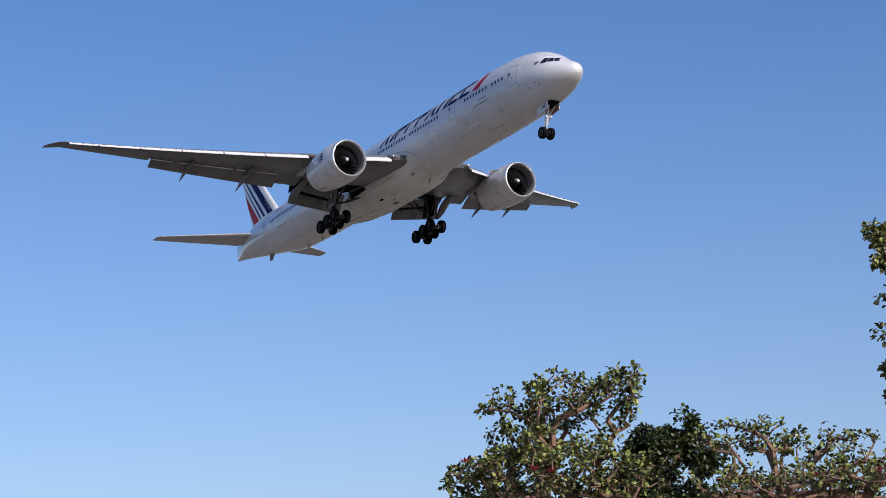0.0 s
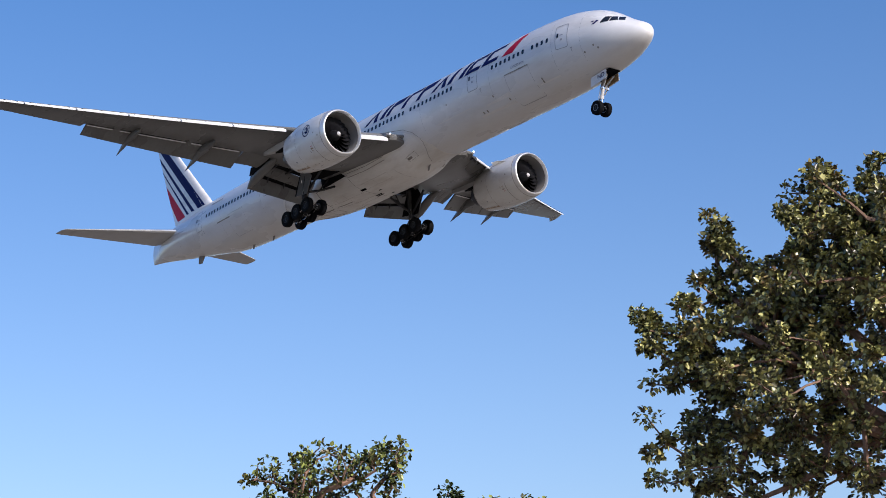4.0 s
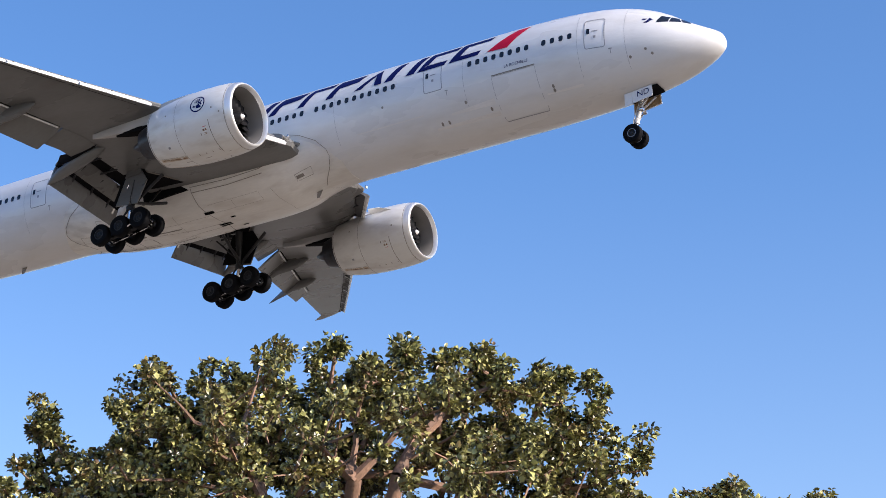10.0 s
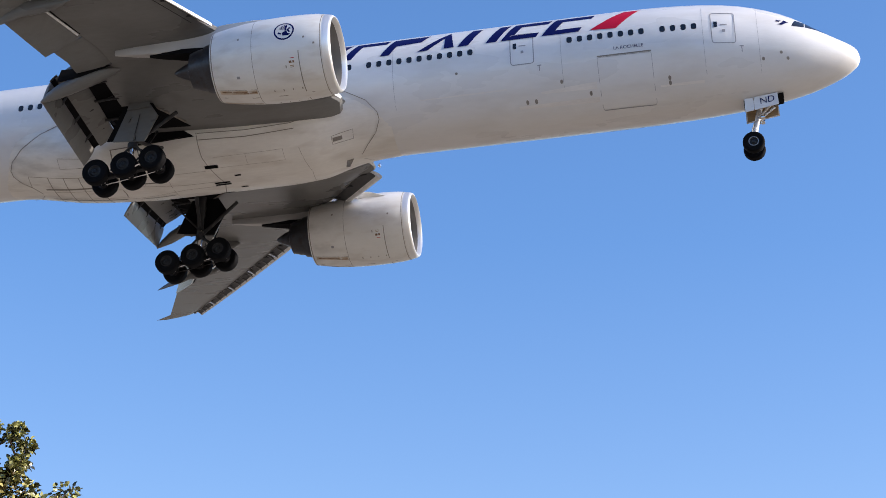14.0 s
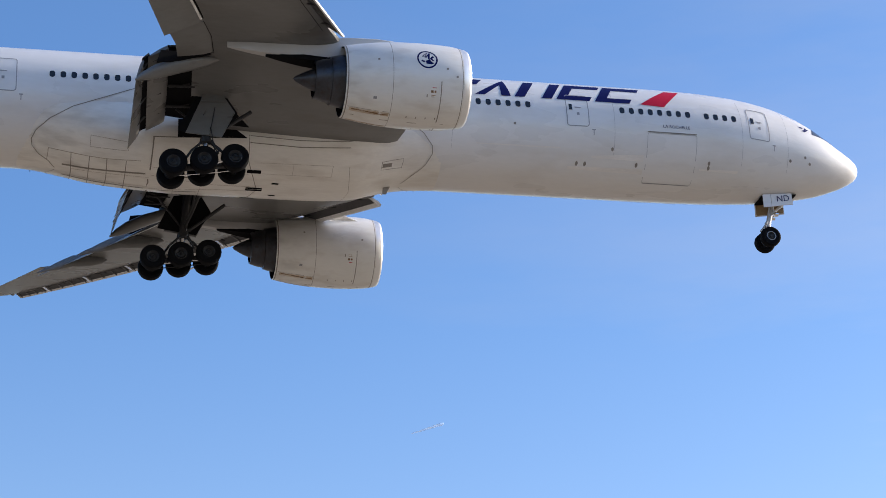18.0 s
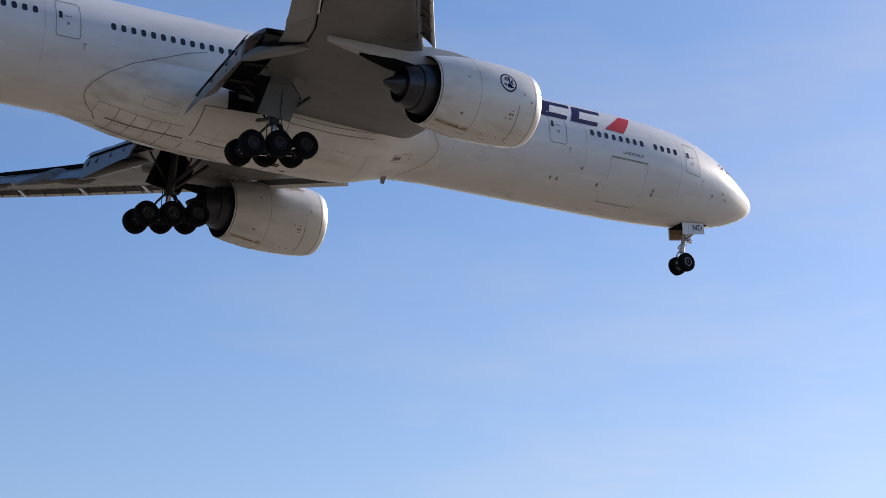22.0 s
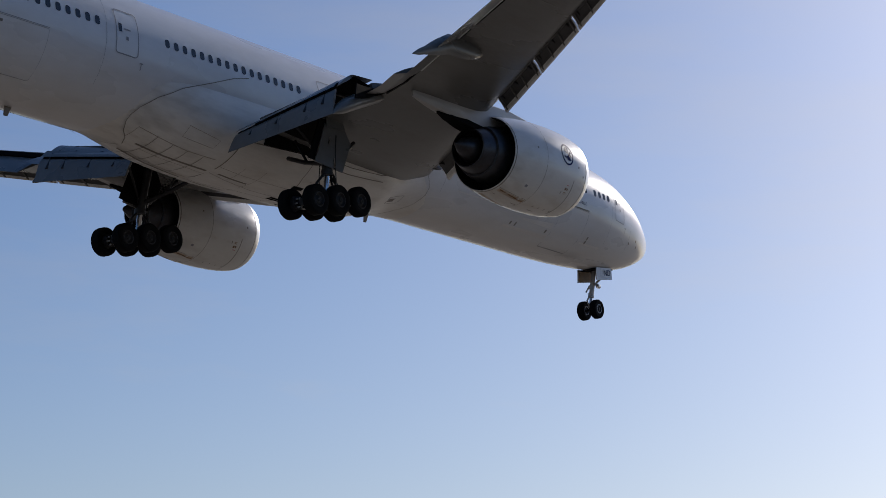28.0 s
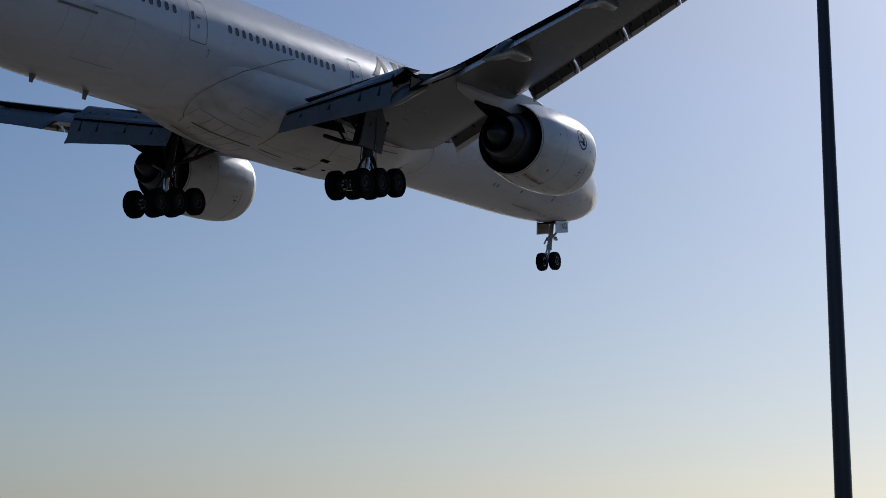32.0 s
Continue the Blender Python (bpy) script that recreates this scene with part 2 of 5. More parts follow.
# near-black for dark parts, and for recess shade put into colour
DARK = material("part_and_shade_black", (0.008, 0.008, 0.009), 0.9, spread=0.25, scale=3, spec=0.05)
TITAN = material("exhaust_titanium", (0.060, 0.063, 0.074), 0.36, 0.7, spread=0.3, scale=1.6, stain=(0.05, 0.03, 0.02), stain_amount=0.6)
BLADE = material("fan_blade", (0.010, 0.010, 0.012), 0.5, spread=0.1, spec=0.15)
OIL = material("oil_stain", (0.20, 0.105, 0.045), 0.5, spread=0.5, scale=3.0, fine=12, stain=(0.05, 0.035, 0.025), stain_amount=0.8, stretch=(0.4, 1, 1))
OIL_THIN = material("thin_oil_stain", (0.50, 0.40, 0.30), 0.4, spread=0.3, scale=2.0, fine=9, stain=(0.70, 0.68, 0.64), stain_amount=0.9, stretch=(0.3, 1, 1))
BRONZE = material("door_inner_primer", (0.30, 0.19, 0.09), 0.6, spread=0.2, scale=4)
BARK = material("coral_tree_bark", (0.23, 0.135, 0.088), 0.85, spread=0.3, scale=2.5, fine=22, stain=(0.09, 0.062, 0.046), stain_amount=0.75, bump=0.02, bump_scale=16)
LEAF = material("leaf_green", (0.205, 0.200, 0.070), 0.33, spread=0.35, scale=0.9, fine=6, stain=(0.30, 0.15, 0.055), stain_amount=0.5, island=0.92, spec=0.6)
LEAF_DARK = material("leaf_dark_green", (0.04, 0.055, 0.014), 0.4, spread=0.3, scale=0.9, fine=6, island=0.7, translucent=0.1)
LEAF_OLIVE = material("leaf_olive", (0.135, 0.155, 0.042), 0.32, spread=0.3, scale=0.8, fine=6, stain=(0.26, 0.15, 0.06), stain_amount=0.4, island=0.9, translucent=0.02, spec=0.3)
PETAL = material("coral_flower", (0.55, 0.03, 0.05), 0.6, spread=0.2, translucent=0.2)
GROUND = material("dry_ground", (0.175, 0.145, 0.110), 0.95, spread=0.25, scale=0.08, fine=2.0, stain=(0.10, 0.095, 0.06), stain_amount=0.5)
LAMP_PAINT = material("lamp_post_paint", (0.03, 0.028, 0.034), 0.3, 0.2, spread=0.2, scale=3)
LAMP_HEAD = material("lamp_head_grey", (0.20, 0.20, 0.21), 0.5, 0.3, spread=0.15, scale=5)
LAMP_GLASS = material("lamp_lens", (0.10, 0.10, 0.11), 0.25, spread=0.1, coat=0.3)


# ---- mesh helpers ----
def build(name, verts, faces, mat, parent=None, label="", angle=35, smooth=True):
    me = bpy.data.meshes.new(name)
    me.from_pydata([tuple(float(c) for c in v) for v in verts], [], faces)
    me.materials.append(mat)
    if smooth:
        me.polygons.foreach_set("use_smooth", [True] * len(me.polygons))
        me.set_sharp_from_angle(angle=radians(angle))
    me.update()
    ob = new(name, me)
    if parent:
        ob.parent = parent
    if label:
        tagged(ob, label)
    return ob


def place(name, me, parent, m, label=""):
    ob = new(name, me)
    ob.parent, ob.matrix_local = parent, m
    if label:
        tagged(ob, label)
    return ob


def loft(rings, caps=True):
    """Skin over closed rings of equal count."""
    k = len(rings[0])
    v = [p for r in rings for p in r]
    f = []
    for i in range(len(rings) - 1):
        for j in range(k):
            a, b = i * k + j, i * k + (j + 1) % k
            f.append((a, b, b + k, a + k))
    if caps:
        for r, flip in ((0, True), (len(rings) - 1, False)):
            o = len(v)
            v += rings[r]
            c = list(range(o, o + k))
            f.append(tuple(c[::-1] if flip else c))
    return v, f


def add(mesh, other):
    """Joins two (verts, faces) pairs."""
    o = len(mesh[0])
    return mesh[0] + other[0], mesh[1] + [tuple(i + o for i in f) for f in other[1]]


def tube(path, radii, k=12):
    """A round bar along a path of points."""
    pts = [Vector(p) for p in path]
    if not hasattr(radii, "__len__"):
        radii = [radii] * len(pts)
    radii = [float(r) for r in radii]
    rings = []
    side = None
    for i, p in enumerate(pts):
        d = (pts[min(i + 1, len(pts) - 1)] - pts[max(i - 1, 0)]).normalized()
        if side is None:
            side = d.cross(Vector((0, 0, 1)) if abs(d.z) < 0.9 else Vector((1, 0, 0))).normalized()
        side = (side - d * side.dot(d)).normalized()
        up = d.cross(side)
        rings.append([tuple(p + radii[i] * (math.cos(a) * side + math.sin(a) * up)) for a in (2 * math.pi * j / k for j in range(k))])
    return loft(rings)


def lathe(profile, k, centre=(0, 0, 0), axis="x", closed=False):
    """Turns (along, radius) about an axis through centre."""
    rings = []
    for s, r in profile:
        ring = []
        for j in range(k):
            a = 2 * math.pi * j / k
            c, d = r * math.cos(a), r * math.sin(a)
            p = {"x": (s, c, d), "y": (c, s, d), "z": (c, d, s)}[axis]
            ring.append(tuple(p[i] + centre[i] for i in range(3)))
        rings.append(ring)
    if closed:
        rings.append(rings[0])
        return loft(rings, caps=False)
    return loft(rings, caps=False)


def plate(outline, thick):
    """A flat panel from a 3D outline, thickened along its normal."""
    pts = [Vector(p) for p in outline]
    nrm = (pts[1] - pts[0]).cross(pts[2] - pts[1]).normalized() * thick / 2
    return loft([[tuple(p - nrm) for p in pts], [tuple(p + nrm) for p in pts]])


def smooth_table(xs, *columns):
    """Monotone cubic interpolation through the given stations."""
    xs = np.array(xs, float)
    out = []
    for c in columns:
        c = np.array(c, float)
        h, d = np.diff(xs), np.diff(c) / np.diff(xs)
        m = np.zeros(len(xs))
        for i in range(1, len(xs) - 1):
            if d[i - 1] * d[i] > 0:
                w1, w2 = 2 * h[i] + h[i - 1], h[i] + 2 * h[i - 1]
                m[i] = (w1 + w2) / (w1 / d[i - 1] + w2 / d[i])
        m[0], m[-1] = d[0], d[-1]
        out.append((c, m))

    def at(x):
        i = int(np.clip(np.searchsorted(xs, x) - 1, 0, len(xs) - 2))
        h = xs[i + 1] - xs[i]
        t = min(max((x - xs[i]) / h, 0), 1)
        return [float((1 + 2 * t) * (1 - t) ** 2 * c[i] + t * (1 - t) ** 2 * h * m[i] + t * t * (3 - 2 * t) * c[i + 1] + t * t * (t - 1) * h * m[i + 1]) for c, m in out]
    return at


# ---- ground ----
gv, gf = [], []
for i in range(41):
    for j in range(41):
        u, w = (i - 20) / 20, (j - 20) / 20
        gv.append((4000 * u * abs(u) ** 1.5, 4000 * w * abs(w) ** 1.5, 0.0))
for i in range(40):
    for j in range(40):
        a = i * 41 + j
        gf.append((a, a + 41, a + 42, a + 1))
tagged(build("ground", gv, gf, GROUND, smooth=False), "dry open ground with patches of grass", "ground", kind="structure")


# ---- airliner ----
# Its space: x forward with the nose tip at 0, y to its left, z up from the cabin's axis.
jet = tagged(new("airliner"), "white twin-engine airliner with blue, white and red tail stripes, wheels down", "airplane")

# distance behind the nose: half width, top, bottom, height of the widest line
hull = smooth_table(
    (0.4, 0.5, 0.8, 1.3, 1.95, 2.6, 3.35, 4.3, 5.5, 7.0, 9.0, 11.0, 13.0, 47.0, 50.0, 53.0, 56.0, 59.0, 62.0, 65.0, 68.0, 70.0, 71.4),
    (0.02, 0.36, 0.72, 1.08, 1.42, 1.71, 1.98, 2.24, 2.48, 2.74, 2.93, 3.02, 3.05, 3.05, 3.03, 2.97, 2.85, 2.6, 2.25, 1.8, 1.15, 0.55, 0.16),
    (-0.56, -0.2, 0.10, 0.40, 0.78, 1.23, 1.76, 2.28, 2.74, 3.08, 3.3, 3.39, 3.41, 3.36, 3.32, 3.27, 3.2, 3.1, 2.88, 2.78, 2.55, 2.3, 2.02),
    (-0.60, -0.88, -1.14, -1.42, -1.68, -1.9, -2.08, -2.26, -2.42, -2.54, -2.63, -2.67, -2.68, -2.68, -2.67, -2.63, -2.46, -1.95, -1.4, -0.9, -0.36, -0.04, 0.12),
    (-0.58, -0.55, -0.52, -0.49, -0.4, -0.3, -0.2, -0.06, 0.06, 0.19, 0.28, 0.32, 0.34, 0.34, 0.34, 0.37, 0.4, 0.52, 0.68, 0.85, 1.0, 1.05, 1.05))


def hull_ring(s, k, grow=0.0):
    w, top, bot, mid = hull(s)
    ring = []
    for j in range(k):
        a = 2 * math.pi * j / k
        h = top - mid if math.sin(a) > 0 else mid - bot
        ring.append((-s, (w + grow) * math.cos(a), mid + (h + grow) * math.sin(a)))
    return ring


def on_hull(s, z, side=-1, proud=0.006):
    """The point of the skin at s behind the nose and height z."""
    w, top, bot, mid = hull(s)
    z += 0.23 * min(1, max(0, (s - 3.5) / 4)) * (1 if z > -1 else max(0, 1 + (z + 1)))
    h = top - mid if z > mid else mid - bot
    sn = max(-0.999, min(0.999, (z - mid) / h))
    cs = math.sqrt(1 - sn * sn)
    return (-s, side * (w + proud) * cs, mid + (h + proud) * sn)


stations = [0.4, 0.42, 0.46, 0.53, 0.62, 0.74, 0.88, 1.05, 1.25, 1.6, 2.0, 2.4, 2.8, 3.2, 3.7, 4.2, 4.8, 5.5, 6.2, 7.0, 8.0, 9.0, 10.0, 11.0, 12.0, 13.0]
stations += [13 + 2 * i for i in range(1, 18)] + [48 + i for i in range(0, 21)] + [69.0, 69.7, 70.4, 71.0, 71.4]
fuselage = build("fuselage", *loft([hull_ring(s, 72) for s in stations]), WHITE, jet, "white painted fuselage")


def skin_patch(name, corners, mat, side=-1, proud=0.014, nu=2, nv=6, parent=None, label="", surface=on_hull):
    """A painted patch on the skin between four (s, z) corners: lower rear, lower front, upper front, upper rear."""
    (a, b, c, d) = corners
    v, f = [], []
    for j in range(nv + 1):
        q = j / nv
        for i in range(nu + 1):
            p = i / nu
            s = (a[0] * (1 - p) + b[0] * p) * (1 - q) + (d[0] * (1 - p) + c[0] * p) * q
            z = (a[1] * (1 - p) + b[1] * p) * (1 - q) + (d[1] * (1 - p) + c[1] * p) * q
            v.append(surface(s, z, side, proud))
    for j in range(nv):
        for i in range(nu):
            k = j * (nu + 1) + i
            q = (k, k + 1, k + nu + 2, k + nu + 1)
            f.append(q if side < 0 else q[::-1])
    return build(name, v, f, mat, parent or fuselage, label, angle=80)


def skin_line(name, pts, width, mat, side=-1, proud=0.013, closed=False, parent=None, label="", surface=on_hull, step=0.35):
    """A thin painted or recessed line along (s, z) points."""
    path = []
    n = len(pts)
    for i in range(n if closed else n - 1):
        (s0, z0), (s1, z1) = pts[i], pts[(i + 1) % n]
        k = max(1, int(math.hypot(s1 - s0, z1 - z0) / step))
        path += [(s0 + (s1 - s0) * j / k, z0 + (z1 - z0) * j / k) for j in range(k)]
    if not closed:
        path.append(pts[-1])
    m = len(path)
    v, f = [], []
    for i, (s, z) in enumerate(path):
        p0, p1 = (path[i - 1], path[(i + 1) % m]) if closed else (path[max(i - 1, 0)], path[min(i + 1, m - 1)])
        ds, dz = p1[0] - p0[0], p1[1] - p0[1]
        L = math.hypot(ds, dz) or 1
        for e in (-0.5, 0.5):
            v.append(surface(s - dz / L * width * e, z + ds / L * width * e, side, proud))
    for i in range(m if closed else m - 1):
        a, b = 2 * i, 2 * ((i + 1) % m)
        q = (a, a + 1, b + 1, b)
        f.append(q if side > 0 else q[::-1])
    return build(name, v, f, mat, parent or fuselage, label, angle=80)


def rounded(s0, s1, z0, z1, r=0.12, n=4):
    out = []
    for cs, cz, a0 in ((s1 - r, z1 - r, 0), (s0 + r, z1 - r, 90), (s0 + r, z0 + r, 180), (s1 - r, z0 + r, 270)):
        for i in range(n + 1):
            a = radians(a0 + 90 * i / n)
            out.append((cs + r * math.cos(a), cz + r * math.sin(a)))
    return out


# cabin windows: one rounded dark pane each, on both sides
def window_mesh(s, z):
    v, f = [], []
    out = rounded(s - 0.135, s + 0.135, z - 0.19, z + 0.19, 0.11, 3)
    v = [on_hull(a, b, -1, 0.004) for a, b in out]
    o = Vector(on_hull(s, z, -1, 0))
    me = bpy.data.meshes.new("cabin_window")
    me.from_pydata([tuple(Vector(p) - o) for p in v], [], [tuple(range(len(v)))])
    me.materials.append(GLASS)
    return me


pane = window_mesh(20.0, 0.58)
window_spots = [8.47 + 0.523 * i for i in range(4)] + [11.1 + 0.52 * i for i in range(8)]
window_spots += [19.85 + 0.53 * i for i in range(11)] + [26.2 + 0.53 * i for i in range(11)] + [35.6 + 0.53 * i for i in range(17)] + [48.1 + 0.528 * i for i in range(18)]
for side in (-1, 1):
    for s in window_spots:
        m = Matrix.Translation(on_hull(s, 0.58, side, 0.004))
        if side > 0:
            m = m @ Matrix.Rotation(math.pi, 4, "Z")
        place("cabin_window", pane, fuselage, m)

# doors: outline, small pane, handle
for side in (-1, 1):
    for s0, s1 in ((6.46, 7.62), (16.6, 17.78), (33.0, 34.1), (45.8, 47.05), (58.2, 59.3)):
        d = skin_line("passenger_door", rounded(s0, s1, -0.48, 1.40, 0.14), 0.045, DOORLINE, side, closed=True, label="grey outline of a passenger door")
        skin_patch("door_window", ((s1 - 0.32, 0.42), (s1 - 0.14, 0.42), (s1 - 0.14, 0.78), (s1 - 0.32, 0.78)), GLASS, side, parent=fuselage)
        skin_patch("door_handle", ((s1 - 0.8, 0.55), (s1 - 0.45, 0.55), (s1 - 0.45, 0.61), (s1 - 0.8, 0.61)), DOORLINE, side, parent=fuselage)
        skin_patch("door_placard", ((s1 - 0.68, 0.12), (s1 - 0.54, 0.12), (s1 - 0.54, 0.28), (s1 - 0.68, 0.28)), DOORLINE, side, parent=fuselage)
        skin_patch("door_mark", ((s0 - 0.28, -0.92), (s0 - 0.24, -0.92), (s0 - 0.24, -0.64), (s0 - 0.28, -0.64)), DOORLINE, side)
        skin_patch("door_mark", ((s0 - 0.36, -0.66), (s0 - 0.16, -0.66), (s0 - 0.16, -0.61), (s0 - 0.36, -0.61)), DOORLINE, side)
    skin_line("cargo_door", rounded(10.68, 13.4, -2.45, -0.62, 0.1), 0.02, DOORLINE, side, closed=True, label="grey outline of a cargo door")
    skin_line("cargo_door", rounded(50.6, 53.2, -2.1, -0.45, 0.1), 0.014, DOORLINE, side, closed=True, label="grey outline of a cargo door")
    skin_line("cargo_hinge", [(10.68, -0.56), (13.4, -0.56)], 0.06, SEAM, side)
    skin_line("cargo_hinge", [(50.6, -0.4), (53.2, -0.4)], 0.02, DOORLINE, side)
    for s, z in ((15.3, -1.42), (16.7, -1.95), (17.15, -1.95), (20.6, -0.55), (13.9, -1.9), (9.9, -1.7), (9.9, -1.85), (5.2, -1.2), (4.3, -0.9), (4.0, -1.15)):
        out = [on_hull(s + 0.075 * math.cos(a), z + 0.075 * math.sin(a), side, 0.012) for a in (-2 * math.pi * side * k / 10 for k in range(10))]
        build("skin_vent", out, [tuple(range(10))], SEAM, fuselage, smooth=False)
    for s in (5.35, 8.05, 15.2, 23.9, 47.6, 54.5, 60.2, 63.6):
        skin_line("skin_seam", [(s, -1.7), (s, 1.9)], 0.014, DOORLINE, side, proud=0.010)
    skin_line("skin_seam", [(62.0, 0.55), (68.8, 1.3)], 0.05, DOORLINE, side, proud=0.010)
    # a slot and a small plate aft, the crest by the cockpit
    skin_patch("skin_slot", ((55.2, -0.72), (52.9, -0.72), (52.9, -0.62), (55.2, -0.62)), SEAM, side, nu=6)
    # cockpit glazing, four panes on each side
    for q in (((3.66, 0.66), (3.04, 0.65), (3.01, 1.12), (3.46, 1.20)), ((2.99, 0.65), (2.40, 0.60), (2.64, 1.02), (2.97, 1.10)), ((2.36, 0.58), (1.94, 0.48), (2.24, 0.90), (2.58, 1.0))):
        skin_patch("cockpit_window", q, GLASS, side, proud=0.01, nu=4, nv=4, label="dark cockpit window pane")
    for q in (((4.32, 0.70), (4.12, 0.66), (3.95, 0.80), (4.10, 0.86)), ((4.10, 0.87), (3.95, 0.81), (3.80, 0.90), (4.02, 1.02)), ((4.42, 0.92), (4.26, 0.88), (4.12, 0.98), (4.36, 1.02))):
        skin_patch("crest_mark", q, NAVY, side)

# airline lettering as plain slanted shapes, and the red flash
ZL, ZH, SH = 1.06, 2.36, 0.74
WEDGE = (((0, 0), (0.27, 0), (0.5, 0.62), (0.5, 1)), ((0.73, 0), (1, 0), (0.5, 1), (0.5, 0.62)))
BAR = (((0, 0), (1, 0), (1, 1), (0, 1)),)
FLAG = (((0, 0), (0.27, 0), (0.27, 1), (0, 1)), ((0.27, 0.5), (0.94, 0.58), (1, 1), (0.27, 1)))
HOOK = (((0, 0), (0.27, 0), (0.27, 1), (0, 1)), ((0.27, 0.76), (1, 0.76), (1, 1), (0.27, 1)))
POSTS = (((0, 0), (0.27, 0), (0.27, 1), (0, 1)), ((0.73, 0), (1, 0), (1, 1), (0.73, 1)))
CLAMP = (((0, 0), (0.27, 0), (0.27, 1), (0, 1)), ((0.27, 0), (0.95, 0), (0.95, 0.24), (0.27, 0.24)), ((0.27, 0.76), (1, 0.76), (1, 1), (0.27, 1)))
marks = ((31.75, 29.9, WEDGE), (29.55, 29.0, BAR), (28.7, 26.85, FLAG), (26.6, 24.85, HOOK), (24.6, 22.75, FLAG), (22.6, 20.7, WEDGE), (20.5, 18.5, POSTS), (18.25, 16.35, CLAMP), (16.15, 14.15, CLAMP))

for side in (-1, 1):
    for a, b, shape in marks:
        for quad in shape:
            skin_patch("lettering_shape", [(a - u * (a - b) - q * SH, ZL + q * (ZH - ZL)) for u, q in quad], NAVY, side, nu=2, nv=6)
    skin_patch("red_flash", ((13.66, 1.06), (12.35, 0.98), (11.15, 2.36), (11.95, 2.36)), RED, side, nu=3, nv=10, label="red slanted flash")
    # registration and ship's marks, too small to read
    for s in (56.6, 56.2, 55.75, 55.3, 54.85):
        skin_patch("registration_bar", ((s, 1.42), (s - 0.3, 1.42), (s - 0.42, 1.64), (s - 0.12, 1.64)), DOORLINE, side)



def wrapped_text(name, body, size, s0, z0, mat, side=-1, parent=None):
    """Letters laid on the skin; s0 is where the first letter starts."""
    cu = bpy.data.curves.new(name, "FONT")
    cu.body, cu.size = body, size
    tmp = bpy.data.objects.new(name, cu)
    scene.collection.objects.link(tmp)
    bpy.context.view_layer.update()
    me = bpy.data.meshes.new_from_object(tmp.evaluated_get(bpy.context.evaluated_depsgraph_get()))
    bpy.data.objects.remove(tmp)
    for v in me.vertices:
        v.co = Vector(on_hull(s0 - v.co.x, z0 + v.co.y, side, 0.008))
    me.materials.clear()
    me.materials.append(mat)
    ob = new(name, me)
    ob.parent = parent or fuselage
    return ob


wrapped_text("ship_name", "LA ROCHELLE", 0.24, 12.55, -0.30, NAVY)

# grime carried back along the skin
for side in (-1, 1):
    for q in (((17.6, -2.15), (13.5, -2.2), (13.5, -2.02), (17.6, -2.05)), ((16.4, -1.75), (13.55, -1.78), (13.55, -1.55), (16.4, -1.68)), ((10.4, -1.95), (8.2, -1.95), (8.2, -1.86), (10.4, -1.9)), ((22.6, -1.5), (18.1, -1.5), (18.1, -1.44), (22.6, -1.46)), ((58.5, -0.35), (55.4, -0.45), (55.4, -0.32), (58.5, -0.28))):
        skin_patch("grime_streak", q, GRIME, side, proud=0.010, nu=10, nv=2)

# belly aerials, beacon and tail skid
for s, h in ((26.9, 0.42), (50.0, 0.4), (53.3, 0.36)):
    z = hull(s)[2] if s > 30 else -2.93
    build("blade_aerial", *loft([[(-s + 0.22, -0.02, z + 0.05), (-s - 0.16, -0.02, z + 0.05), (-s - 0.16, 0.02, z + 0.05), (-s + 0.22, 0.02, z + 0.05)],
                                 [(-s, -0.012, z - h), (-s - 0.2, -0.012, z - h), (-s - 0.2, 0.012, z - h), (-s, 0.012, z - h)]]), SEAM, jet)
build("tail_skid", *loft([[(-62.0, -0.12, -1.3), (-62.9, -0.12, -1.2), (-62.9, 0.12, -1.2), (-62.0, 0.12, -1.3)], [(-62.5, -0.06, -2.0), (-63.0, -0.06, -1.95), (-63.0, 0.06, -1.95), (-62.5, 0.06, -2.0)]]), SEAM, jet)

# wing-to-body fairing
BELLY_R, BELLY_Z = 2.95, 0.27
belly_grow = smooth_table((24.3, 25.2, 26.2, 27.3, 28.7, 31.0, 37.5, 39.0, 41.8, 43.4, 45.0, 45.6), (0.02, 0.06, 0.17, 0.45, 0.85, 1.0, 1.0, 0.92, 0.66, 0.33, 0.03, 0.0))
belly_shape = smooth_table((-180.0, -168, -150, -138, -120, -90, -60, -42, -30, -12, 0.0), (-0.3, 0.02, 0.62, 0.90, 0.88, 0.77, 0.88, 0.90, 0.62, 0.02, -0.3))


def belly_point(s, a):
    """The fairing's skin: the hull's circle, swollen below the cabin."""
    d = math.degrees(a)
    d = d - 360 if d > 180 else d
    g = belly_grow(s)[0]
    if d > 0:
        r = 2.3
    else:
        k = belly_shape(d)[0]
        r = BELLY_R + g * k if k > 0 else BELLY_R + k
    return (-s, r * math.cos(a), BELLY_Z + r * math.sin(a))


fairing = build("wing_body_fairing", *loft([[belly_point(24.3 + 21.3 * i / 70, 2 * math.pi * j / 96) for j in range(96)] for i in range(71)]), FAIRING, jet, "stained white belly fairing")


def on_belly(s, a, side=-1, proud=0.008):
    x, y, z = belly_point(s, radians(a))
    z -= BELLY_Z
    n = math.hypot(y, z) or 1
    return (x, side * max(y + y / n * proud, (3.055 + proud) * math.cos(radians(a))), BELLY_Z + min(z + z / n * proud, (3.055 + proud) * math.sin(radians(a))))


